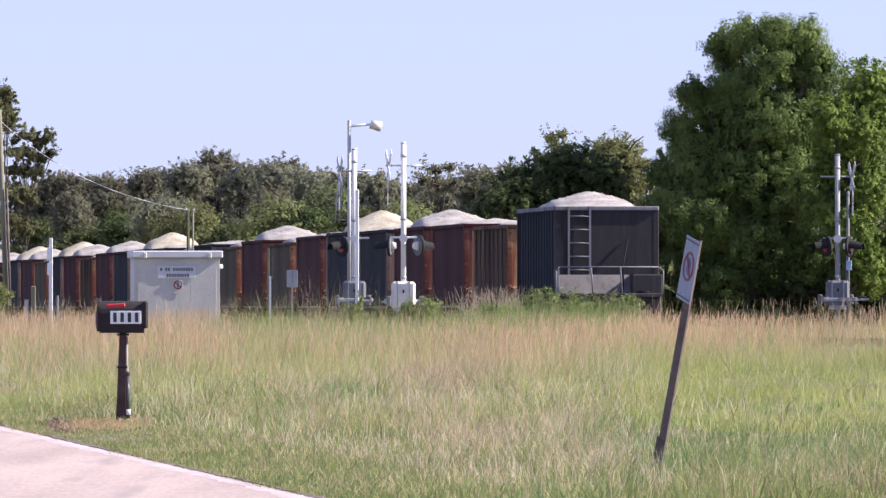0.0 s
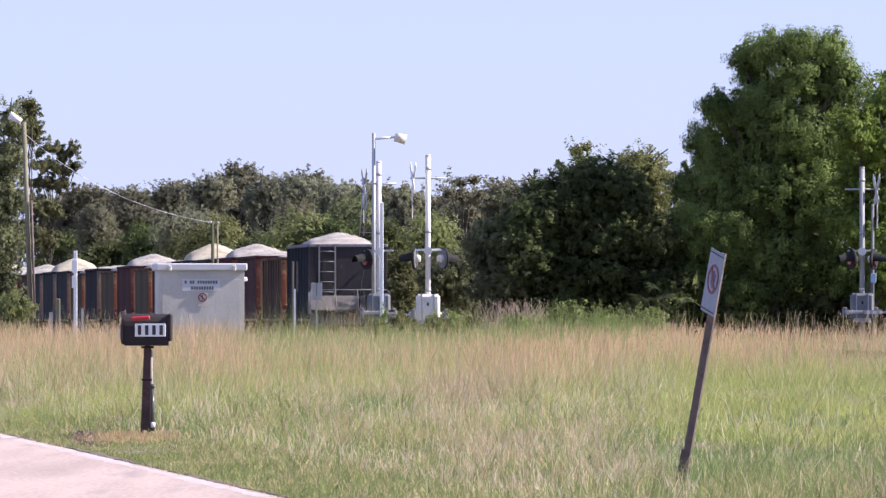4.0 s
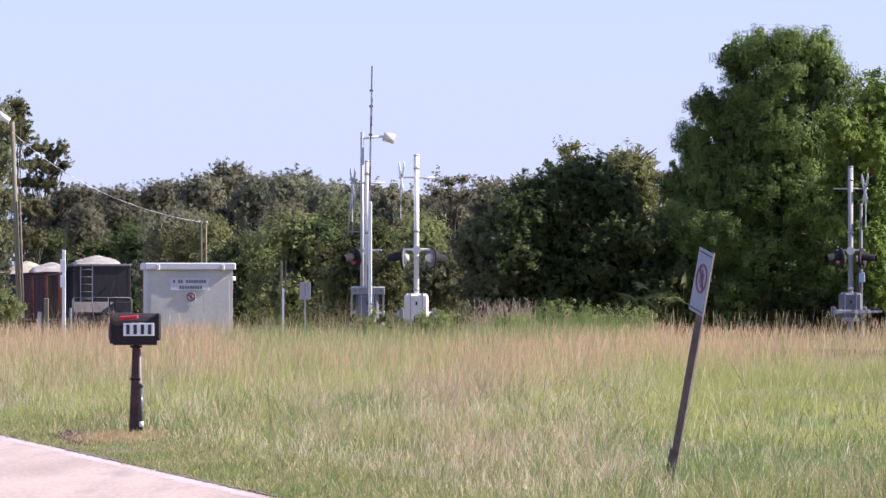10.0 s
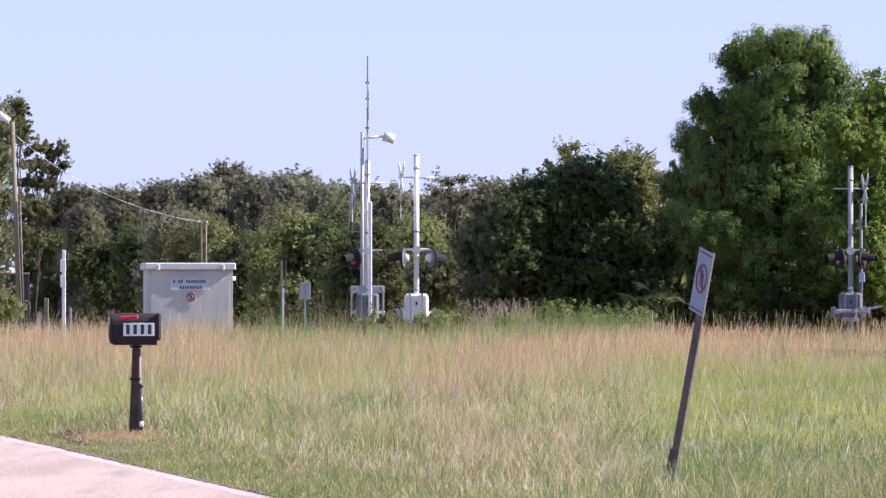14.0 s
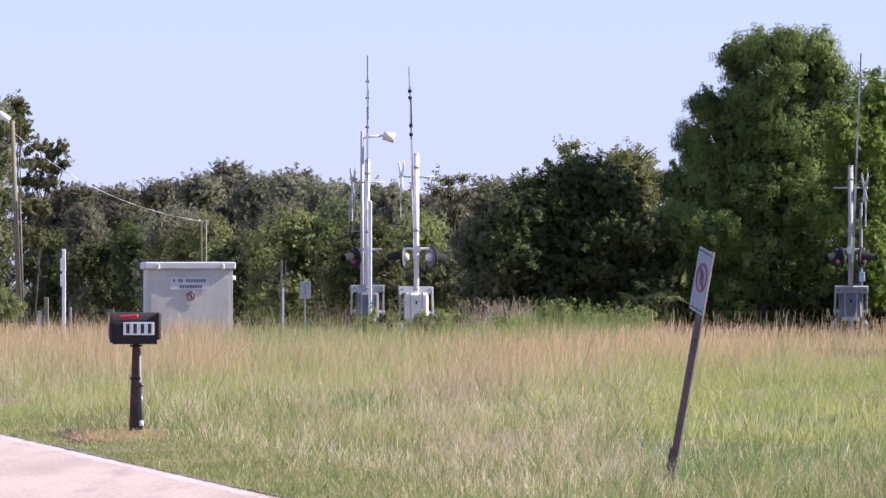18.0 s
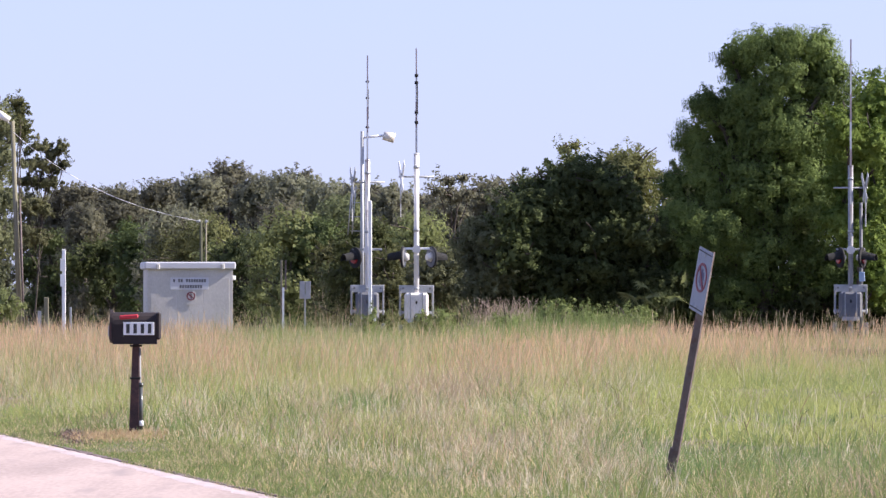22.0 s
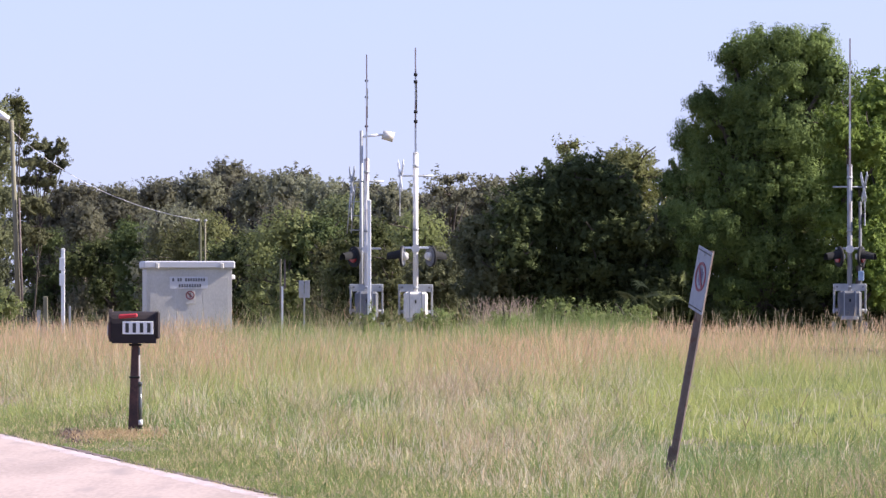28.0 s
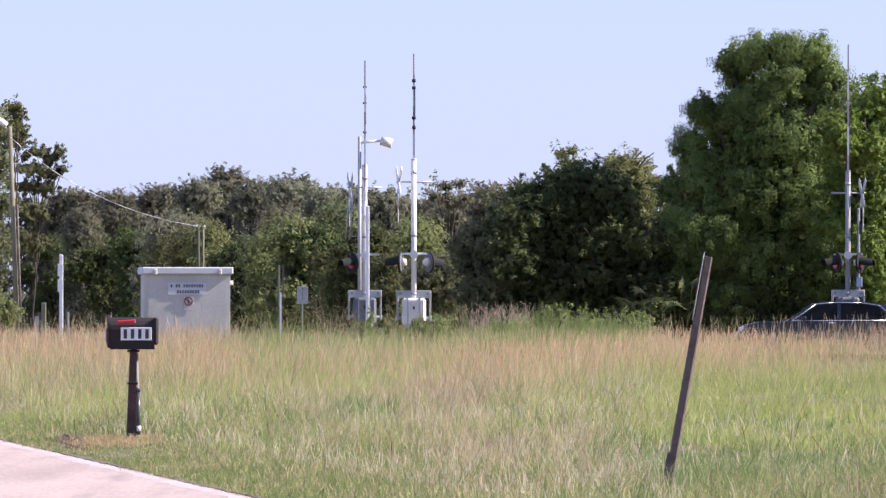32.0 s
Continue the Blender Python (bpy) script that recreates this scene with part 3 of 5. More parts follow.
    bm = made(tube, (0.02, toward * 1.0, 0.06), (0.02, toward * (arm_len - 0.6), 0.03), 0.005, n=5)
    part("arm_cable", bm, M_INK, g)
    loop = [(0.03, toward * (5.6 + 0.14 * i), 0.05 + 0.07 * math.sin(math.pi * i / 6)) for i in range(7)]
    bm = bmesh.new()
    path_tube(bm, loop, 0.012, 5)
    part("cable_loop", bm, M_INK, g)
    for f in lamps:
        part("arm_lamp", made(tube, (-0.05, toward * arm_len * f * 0.97, 0.05), (0.05, toward * arm_len * f * 0.97, 0.05), lamp_r, n=12), M_BLACK, g)
    return s, g, pose(0, 0, zp)


M_PALEBLUE = surf("pale_blue_enamel", (0.30, 0.42, 0.58), (0.40, 0.52, 0.66), 0.5, scale=5, fine=40, bump=0.03)
M_ARMPALE = surf("weathered_pale_arm_stripe", (0.52, 0.52, 0.53), (0.66, 0.66, 0.66), 0.6, scale=6, fine=50, bump=0.05)
M_DULL = surf("dull_grey_steel_and_shaded_mast", (0.24, 0.245, 0.25), (0.33, 0.33, 0.335), 0.7, scale=2, fine=40, bump=0.05, spots=(0.2, 0.2, 0.2))
M_ARMRED = surf("faded_red_arm_stripe", (0.30, 0.235, 0.24), (0.40, 0.33, 0.33), 0.6, scale=6, fine=50, bump=0.05)


def spot(px, py, y):
    """The place at depth y that shows at that point of the steady picture."""
    return (px - 784) / LENS * y, y, EYE + (567 - py) / LENS * y


SIG1 = signal((650 - 784) / 61, 287.0, 0.70, 7.43, -1, -1, "silver crossing signal mast with flashers and gate arm, beside lamp pole", 5.45, [(-0.34, 216)], M_TARGET, None, (0.742, 0.86, 0.925), 0.03, M_GALV)
SIG2 = signal((737 - 784) / 63, 278.0, 0.66, 7.43, 1, -1, "silver crossing signal mast with flashers and gate arm at the roadside", 5.52, [(-0.36, 169), (0.42, 28)])
# the third mast is coloured duller than the others, for the trees' shade
SIG3 = signal((1506 - 784) / 60.5, 289.5, 0.72, 7.95, -1, 1, "silver crossing signal mast with flashers and gate arm before trees", 5.3, [(-0.3, 202), (0.33, -22)], M_TARGET, M_DULL, (0.742, 0.9), 0.03, M_GALV)

part("side_pole", made(tube, (0.31, 0.1, 0.2), (0.31, 0.1, 4.25), 0.05, 0.045, 10), M_TARGET, SIG3[0], "thin dull grey side pole")
part("side_box", made(box, 0.33, -0.02, 2.08, 0.16, 0.12, 0.28, bevel=0.01), M_PALEBLUE, SIG3[0], "small pale blue box")
# lamp pole behind the first signal
x, y, z = spot(641, 567, 291.0)
lamp = thing("street_lamp", "grey steel lamp pole with a cobra lamp head", "street lamp", pose(x, y, 0.6))
part("pole", made(tube, (0, 0, -0.1), (0, 0, 6.48), 0.06, 0.05, 12), M_GALV, lamp)
part("arm", made(tube, (0, 0, 6.3), (0.62, 0, 6.36), 0.035, n=8), M_WHITE, lamp)
bm = made(tube, (0.62, 0, 6.36), (0.95, 0, 6.28), 0.13, 0.15, 14)
part("lamp_head", bm, M_CREAM, lamp)
bm = bmesh.new()
for xx_ in (-0.42, -0.30):
    tube(bm, (xx_, 0, 3.45), (xx_ + 0.12, 0, 4.9), 0.02, n=6)
for i in range(4):
    tube(bm, (-0.36, 0, 3.55 + i * 0.42), (0, 0, 3.55 + i * 0.42), 0.015, n=6)
part("climbing_bracket", bm, M_GALV, lamp)


def plain_post(px, top_py, y, wide, material, label, name="post", foot=None, deep=None):
    """An upright post from the ground up."""
    x, yy_, top = spot(px, top_py, y)
    base = float(land(x, y)) - 0.05
    t = thing(name, label, "post", pose(x, y, base))
    part("post_shaft", made(box, 0, 0, (top - base) / 2, wide, deep or wide, top - base, bevel=wide * 0.12), material, t)
    return t, top - base


t, hgt = plain_post(655, 357, 262.0, 0.095, M_WHITE, "tall square white post in the weeds", "marker_post")
t, hgt = plain_post(113, 443, 318.0, 0.12, M_WHITE, "tall white flanged marker post with reflectors", "marker_post", deep=0.03)
for zz in (0.15, 0.65):
    part("reflector", made(box, -0.03, -0.03, hgt - 0.35 - zz, 0.17, 0.02, 0.4, bevel=0.004), M_WHITE, t)
t, hgt = plain_post(82, 528, 318.0, 0.15, M_POLE, "short weathered wooden post", "wooden_post")
t, hgt = plain_post(70, 552, 318.0, 0.12, M_GALV, "short grey metal post in the grass", "metal_post")
t, hgt = plain_post(125, 545, 330.0, 0.07, M_GALV, "thin grey metal post in the grass", "metal_post")
t, hgt = plain_post(498, 462, 296.0, 0.06, M_POLE, "thin dark signpost with a pale lower sleeve", "sign_post")
part("sleeve", made(box, 0.055, -0.04, 0.99, 0.06, 0.02, 1.95), M_WHITE, t)
part("blade", made(box, 0.13, 0, hgt - 0.45, 0.05, 0.02, 0.9), M_POST, t)
x, y, z = spot(540, 515, 296.0)
t = thing("back_of_sign", "plain grey back of a small road sign on a post", "road sign", pose(x, y, 0.5))
part("post", made(box, 0, 0, 0.85, 0.05, 0.04, 1.9), M_GALV, t)
for sx in (-0.085, 0.085):
    part("panel", made(box, sx, 0.03, z - 0.5, 0.155, 0.012, 0.52, bevel=0.004), M_GALV, t)


# ---- relay cabinet ----
def ring(bm, r0, r1, y, n=28, thick=0.006):
    vs = []
    for i in range(n):
        a = 2 * math.pi * i / n
        vs.append([bm.verts.new((math.cos(a) * r, yy, math.sin(a) * r)) for r, yy in ((r0, y), (r1, y), (r1, y + thick), (r0, y + thick))])
    for i in range(n):
        p, q = vs[i], vs[(i + 1) % n]
        for k in range(4):
            bm.faces.new((p[k], p[(k + 1) % 4], q[(k + 1) % 4], q[k]))


def cabinet():
    y = 269.0
    x0, _, _ = spot(257, 567, y)
    x1, _, _ = spot(416, 567, y)
    zt = spot(0, 466, y)[2]
    base = 0.55
    wide, hgt, deep = x1 - x0 - 0.12, zt - base, 1.9
    c = thing("relay_cabinet", "silver aluminium railway equipment cabinet with a pale roof in the grass", "equipment cabinet", pose((x0 + x1) / 2, y, base, 0, 0, 5.2))
    part("plinth", made(box, 0, deep / 2, 0.05, wide + 0.1, deep + 0.1, 0.25), M_ROAD, c)
    body = part("body", made(box, 0, deep / 2, hgt / 2, wide, deep, hgt - 0.1, bevel=0.006), M_CAB, c)
    part("roof", made(box, 0, deep / 2, hgt - 0.09, wide + 0.16, deep + 0.2, 0.2, bevel=0.03), M_ROOF, c)
    for i in range(3):
        part("door_panel", made(box, (i - 1) * wide * 0.31, -0.004, hgt / 2 - 0.15, wide * 0.304, 0.01, hgt - 0.55, bevel=0.003), M_CAB, body)
    for sx in (-0.88, 0.88):
        part("lifting_eye", made(box, sx, -0.12, hgt - 0.12, 0.1, 0.05, 0.16, bevel=0.02), M_CAB, c)
    part("vent_hood", made(box, wide / 2 + 0.05, 0.3, hgt - 0.42, 0.1, 0.2, 0.12, bevel=0.02), M_WHITE, c)
    plate = part("name_plate", made(box, -0.02, -0.03, hgt - 0.58, 1.04, 0.012, 0.33, bevel=0.003), M_ROOF, c, "white plate with two lines of dark print")
    rnd = random.Random(4)
    for row, zz, n in ((0, hgt - 0.50, 13), (1, hgt - 0.66, 10)):
        for i in range(n):
            if rnd.random() < 0.14:
                continue
            wd = 0.05
            part("print_bar", made(box, -0.02 + (i - (n - 1) / 2) * 0.07, -0.038, zz, wd, 0.004, 0.085), M_GREYINK, plate)
    sign = part("warning_sticker", made(box, 0.02, -0.03, hgt - 0.98, 0.27, 0.008, 0.36, bevel=0.003), M_CAB, c, "small sticker with a red barred circle")
    part("red_ring", made(ring, 0.09, 0.12, 0), M_BARRED, sign, m=pose(0.02, -0.044, hgt - 0.92))
    part("red_bar", made(box, 0, 0, 0, 0.2, 0.006, 0.028), M_BARRED, sign, m=pose(0.02, -0.042, hgt - 0.92, 0, 40, 0))
    part("print_bar", made(box, 0, 0, 0, 0.035, 0.004, 0.14), M_GREYINK, sign, m=pose(0.02, -0.038, hgt - 0.92))


cabinet()

# ---- left lamp pole, short pole and its wire ----
xb, yb, zb = spot(36, 567, 480.0)
xt, yt, zt = spot(22, 216, 480.0)
pole = thing("utility_pole", "tall leaning weathered wooden utility pole with a lamp", "utility pole", pose(xb, yb, 0.4))
part("shaft", made(tube, (0, 0, 0), (xt - xb, 0, zt - 0.4), 0.135, 0.10, 12), M_POLE, pole)
part("conduit", made(tube, (0.2, -0.1, 0), (-0.02, -0.1, 7.0), 0.05, n=8), M_POST, pole)
part("lamp_arm", made(tube, (xt - xb, 0, zt - 0.6), (xt - xb - 0.5, -0.1, zt - 0.3), 0.04, n=8), M_GALV, pole)
part("lamp_head", made(tube, (xt - xb - 0.12, -0.2, zt - 0.35), (xt - xb - 0.7, -0.2, zt - 0.05), 0.12, 0.22, 14), M_WHITE, pole)
x2, y2, z2 = spot(356, 391, 345.0)
pole2 = thing("guy_pole", "short dark wooden pole with a pale conduit behind the cabinet", "utility pole", pose(x2, y2, 0.5))
part("shaft", made(tube, (0, 0, 0), (0, 0, z2 - 0.5), 0.062, 0.055, 10), M_OLDPOLE, pole2)
part("conduit", made(tube, (0.17, 0, 0), (0.17, 0, z2 - 0.56), 0.03, n=8), M_POLE, pole2, "pale grey conduit beside the pole")
part("conduit_cap", made(tube, (0.14, 0, z2 - 0.6), (0.22, 0, z2 - 0.52), 0.045, n=8), M_GALV, pole2)
part("insulator", made(tube, (-0.16, 0, z2 - 0.57), (-0.02, 0, z2 - 0.53), 0.035, 0.05, 8), M_GALV, pole2)
wire = bmesh.new()
pa, pb = Vector((xt, yt, zt - 0.5)), Vector((x2, y2, z2 - 0.05))
pts = []
for i in range(25):
    f = i / 24
    p = pa.lerp(pb, f)
    p.z -= 0.72 * 4 * f * (1 - f)
    pts.append(p)
for p_, q_ in zip(pts[:-1], pts[1:]):
    tube(wire, p_, q_, 0.013, n=6, caps=False)
bmesh.ops.remove_doubles(wire, verts=wire.verts[:], dist=0.02)
tagged(part("overhead_wire", wire, M_ALU, None), "sagging grey overhead wire between two poles", "wire")


# ---- mailbox ----
def mailbox():
    x, y, _ = spot(241, 567, 130.0)
    base = float(land(x, y))
    post_h = EYE + (567 - 611) / 134.6 - base
    mb = thing("mailbox", "black mailbox with red flag on a dark post by the road", "mailbox", pose(x, y, base))
    bm = made(box, 0.0, 0, post_h / 2 - 0.02, 0.14, 0.12, post_h + 0.04, bevel=0.012)
    for v in bm.verts:
        v.co.x = v.co.x * (1.0 - 0.34 * v.co.z / post_h) - 0.025 * (1 - v.co.z / post_h)
    part("post", bm, M_RUSTPOST, mb)
    part("strap", made(box, -0.01, 0, post_h * 0.62, 0.14, 0.135, 0.03, bevel=0.005), M_BLACK, mb)
    part("brace_pipe", made(tube, (0.055, -0.02, 0.05), (0.047, -0.02, post_h - 0.05), 0.017, n=10), M_DULL, mb, "thin metal pipe strapped to the post")
    bm = bmesh.new()
    tube(bm, (0.066, -0.03, 0.05), (0.062, -0.03, 0.62), 0.027, n=12)
    tube(bm, (0.062, -0.03, 0.62), (0.062, -0.03, 0.67), 0.035, n=12)
    part("pipe_sleeve", bm, M_PIPE, mb, "dark glossy pipe sleeve")
    part("pipe_cap", made(tube, (0.07, -0.04, 0.10), (0.07, -0.04, 0.17), 0.03, n=12), M_WHITE, mb)
    half, hgt = 0.305, 0.42
    bm = bmesh.new()
    out = [(-0.17, 0.0), (0.17, 0.0), (0.17, hgt * 0.62)]
    for i in range(9):
        a = math.pi * i / 8
        out.append((math.cos(a) * 0.17, hgt * 0.62 + math.sin(a) * hgt * 0.38))
    out.append((-0.17, hgt * 0.62))
    clean = [out[0], out[1]] + out[3:-1]
    prism(bm, clean, "x", -half, half - 0.03)
    body = part("box_body", bm, M_BOX, mb, m=pose(0.0, 0, post_h))
    bm = bmesh.new()
    prism(bm, [(u * 1.06, v * 1.03 + 0.02) for u, v in clean], "x", -half - 0.035, -half + 0.005)
    part("door", bm, M_BOX, body)
    part("rear_lip", made(box, half - 0.01, 0, 0.24, 0.06, 0.35, 0.36, bevel=0.02), M_BOX, body)
    # thin strip that reddens the door's left edge
    part("reflector", made(box, -half - 0.03, -0.19, 0.17, 0.03, 0.012, 0.22, bevel=0.004), M_RUSTPOST, body, "dark red strip on the door's edge")
    part("door_pull", made(box, -half - 0.05, -0.16, 0.17, 0.02, 0.03, 0.14, bevel=0.006), M_GALV, body)
    part("flag", made(box, -0.09, -0.185, 0.36, 0.25, 0.03, 0.055, pose(0, 0, 0, 0, -4, 0), bevel=0.014), M_RED, body, "red metal flag lying down")
    plate = part("number_plate", made(box, 0.04, -0.185, 0.205, 0.405, 0.012, 0.17, bevel=0.003), M_WHITE, body, "white plate with four dark bars")
    for i in range(4):
        part("print_bar", made(box, 0.04 + (i - 1.5) * 0.095, -0.193, 0.205, 0.045, 0.004, 0.125), M_INK, plate)
    part("bracket", made(box, 0, 0, -0.02, 0.16, 0.2, 0.03, bevel=0.006), M_BOX, mb, m=pose(0, 0, post_h))


mailbox()


# ---- leaning sign ----
def sign_turn(yaw):
    """The plate's place on its post, swung round by the wind."""
    return pose(0, 0, 1.945, 0, 0, -yaw)


def leaning_sign():
    x, y, _ = spot(1186, 567, 93.0)
    base = float(land(x, y))
    s = thing("warning_sign", "leaning brown steel signpost with a pale barred-circle sign plate", "warning sign",
              Matrix.Translation((x, y, base)) @ pose(0, 0, 0, 0, 9.8, 0) @ pose(0, 0, 0, 9.0, 0, 0))
    top = 2.235
    bm = bmesh.new()
    prism(bm, [(-0.04, -0.012), (-0.026, -0.03), (0.026, -0.03), (0.04, -0.012), (0.034, -0.008), (0.02, -0.018), (-0.02, -0.018), (-0.034, -0.008)], "z", -0.1, top)
    part("post", bm, M_POST, s)
    part("post_foot", made(box, -0.03, 0.0, 0.12, 0.06, 0.05, 0.44, bevel=0.008), M_POST, s)
    plate = part("plate", made(box, 0, -0.045, 0, 0.38, 0.006, 0.60, bevel=0.002), M_SIGN, s, "weathered pale sign plate", sign_turn(70))
    part("red_ring", made(ring, 0.116, 0.14, -0.006), M_BARRED, plate, m=pose(0, -0.048, 0.03))
    part("red_bar", made(box, 0, 0, 0, 0.24, 0.004, 0.03), M_BARRED, plate, m=pose(0, -0.054, 0.03, 0, 50, 0))
    for dx, dz, wd, ht in ((0.0, 0.03, 0.035, 0.16), (-0.04, 0.01, 0.03, 0.07), (0.04, 0.05, 0.03, 0.07)):
        part("print_bar", made(box, dx, -0.0505, dz, wd, 0.003, ht), M_BLUE, plate)
    for dz, wd, ht in ((0.268, 0.34, 0.012), (-0.268, 0.34, 0.012)):
        part("print_bar", made(box, 0, -0.0505, dz, wd, 0.003, ht), M_INK, plate)
    for dz in (-0.245, 0.245):
        part("bolt", made(tube, (0, -0.055, dz), (0, 0.0, dz), 0.012, n=8), M_GALV, plate)
    return plate


SIGN_PLATE = leaning_sign()


# ---- trees and shrubs ----
def leaf_cloud(name, lobes, count, size, clump, rng, material, sprigs=1.0, slim=1.0, tufted=False):
    """Leaves on sprays that reach out of the crown's lobes (x, y, z, rx, ry, rz), or in round tufts."""
    lobes = np.array(lobes, dtype=float)
    area = lobes[:, 3] * lobes[:, 5]
    per = np.maximum((count * area / area.sum()).astype(int), 40)
    pts, outs = [], []
    for lobe, k in zip(lobes, per):
        n_cl = max(int(lobe[3] * lobe[5] * 9 / clump ** 2 * 0.6), 14)
        d = rng.normal(size=(n_cl, 3))
        d /= np.linalg.norm(d, axis=1)[:, None]
        which = rng.integers(0, n_cl, k)
        if tufted:
            c = lobe[:3] + d * lobe[3:] * rng.uniform(0.6, 1.0, (n_cl, 1))
            off = rng.normal(size=(k, 3))
            off = np.clip(off, -1.35, 1.35) * clump * 0.42 * rng.uniform(0.4, 1.5, n_cl)[which][:, None] * rng.uniform(0.6, 1.2, (n_cl, 3))[which]
            off[:, 2] += clump * 0.35 * np.maximum(0, 1 - (off[:, 0] ** 2 + off[:, 1] ** 2) / (clump * 0.4) ** 2) * 0.6
            pts.append(c[which] + off)
            outs.append(off / (np.linalg.norm(off, axis=1)[:, None] + 1e-6) * 0.8 + d[which] * 0.8 + rng.normal(size=(k, 3)) * 0.45)
        else:
            c = lobe[:3] + d * lobe[3:] * rng.uniform(0.5, 1.0, (n_cl, 1))
            go = d + rng.normal(size=(n_cl, 3)) * 0.45 + np.array([0, 0, 0.2])
            go /= np.linalg.norm(go, axis=1)[:, None]
            reach = clump * rng.uniform(0.5, 1.3 + 0.9 * sprigs, n_cl)
            f = rng.uniform(0, 1, k) ** 0.8
            pts.append(c[which] + go[which] * (reach[which] * f)[:, None] + rng.normal(size=(k, 3)) * (clump * 0.27 * (1.15 - 0.75 * f))[:, None])
            outs.append(d[which] * 0.6 + rng.normal(size=(k, 3)) * 0.38 + np.array([0, 0, 0.35]))
    outer = sum(len(q) for q in pts)
    # coarser leaves within, which close the crown
    for lobe, k in zip(lobes, per):
        k = int(k * 0.3) + 10
        d = rng.normal(size=(k, 3))
        d /= np.linalg.norm(d, axis=1)[:, None]
        pts.append(lobe[:3] + d * lobe[3:] * rng.uniform(0.1, 0.72, (k, 1)))
        outs.append(d + rng.normal(size=(k, 3)) * 0.3)
    p, o = np.concatenate(pts), np.concatenate(outs)
    grow = np.where(np.arange(len(p)) < outer, 1.0, 2.3)
    keep = p[:, 2] > 0.05
    p, o, grow = p[keep], o[keep], grow[keep]
    k = len(p)
    nrm = o / (np.linalg.norm(o, axis=1)[:, None] + 1e-6)
    u = np.cross(nrm, rng.normal(size=(k, 3)))
    u /= np.linalg.norm(u, axis=1)[:, None]
    v = np.cross(nrm, u)
    s = (size * grow * rng.uniform(0.55, 1.35, k))[:, None]
    verts = np.stack([p - u * s * 0.75 - v * s * 0.5 * slim, p - u * s * 0.5 + v * s * 0.6 * slim, p + u * s], axis=1).reshape(-1, 3)
    return poly_mesh(name, verts, np.arange(k * 3), np.full(k, 3), material)


def crooked(bm, p, q, r0, r1, rng, bends=4, wander=0.12):
    p, q = np.array(p, float), np.array(q, float)
    prev, pr = p, r0
    for i in range(1, bends + 1):
        f = i / bends
        nxt = p + (q - p) * f + (rng.normal(size=3) * wander * np.linalg.norm(q - p) / bends if i < bends else 0)
        r = r0 + (r1 - r0) * f
        tube(bm, prev, nxt, pr, r, 5, False)
        prev, pr = nxt, r


def tree(name, label, x, y, lobes, leaves, size, clump, material, seed, trunk_r=0.22, group="", twigs=0, cat="tree", sprigs=0.5, slim=1.0, tufted=False):
    """A tapered trunk with limbs to each lobe, and a crown of leaf clumps."""
    rng = np.random.default_rng(seed)
    t = thing(name, label, cat, pose(x, y, float(land(x, y)) - 0.05), group)
    bm = bmesh.new()
    top = max(l[2] for l in lobes)
    mid = np.mean([[l[0], l[1]] for l in lobes], axis=0)
    crooked(bm, (mid[0], mid[1], 0), (mid[0] * 1.1, mid[1], top * 0.75), trunk_r, trunk_r * 0.35, rng, 6, 0.08)
    for l in lobes:
        z0 = max(0.25 * l[2], min(l[2] * 0.6, top * 0.6))
        crooked(bm, (mid[0], mid[1], z0), (l[0], l[1], l[2]), trunk_r * 0.45, 0.03, rng)
        for _ in range(twigs):
            d = rng.normal(size=3)
            d = d / np.linalg.norm(d)
            d[2] = abs(d[2])
            crooked(bm, (l[0], l[1], l[2]), (l[0] + d[0] * l[3] * 1.25, l[1] + d[1] * l[4], l[2] + d[2] * l[5] * 1.3), 0.055, 0.02, rng)
    part("trunk", bm, M_TRUNK, t)
    part("crown", leaf_cloud("crown", lobes, leaves, size, clump, rng, material, sprigs, slim, tufted), material, t)
    return t


L_BIG = leafy("bright_green_conifer_leaves", (0.048, 0.078, 0.026), (0.225, 0.295, 0.09), 0.35, 0.5, drift=0.6)
L_DARK = leafy("dark_green_oak_leaves", (0.09, 0.10, 0.058), (0.26, 0.27, 0.135), 0.4, 0.4, drift=0.8, own=0.2)
L_OLIVE = leafy("grey_olive_oak_leaves", (0.15, 0.152, 0.115), (0.265, 0.265, 0.165), 0.5, 0.25, drift=0.8, own=0.25)
L_LIGHT = leafy("yellow_green_leaves", (0.115, 0.13, 0.055), (0.275, 0.295, 0.12), 0.45, 0.4, own=0.15)
L_SUNNY = leafy("sunlit_yellow_green_leaves", (0.085, 0.14, 0.03), (0.26, 0.33, 0.08), 0.35, 0.5, drift=0.6)
L_MID = leafy("olive_yellow_leaves", (0.075, 0.08, 0.035), (0.175, 0.178, 0.075), 0.4, 0.4, own=0.15)
L_VINE = leafy("blackish_green_vine_leaves", (0.072, 0.082, 0.048), (0.20, 0.22, 0.10), 0.4, 0.45, drift=0.8, own=0.2)
# darker copy of the vine leaves, with shade put into the colour
L_SHADE = leafy("shade_deepened_vine_leaves", (0.04, 0.055, 0.024), (0.15, 0.18, 0.066), 0.35, 0.45, drift=0.8, own=0.2)
L_WEED = leafy("weed_leaves", (0.115, 0.155, 0.05), (0.26, 0.30, 0.115), 0.4, 0.8)

# the big tree beyond the crossing: tiers of rounded boughs
S = 46.0
D_BIG = LENS / S


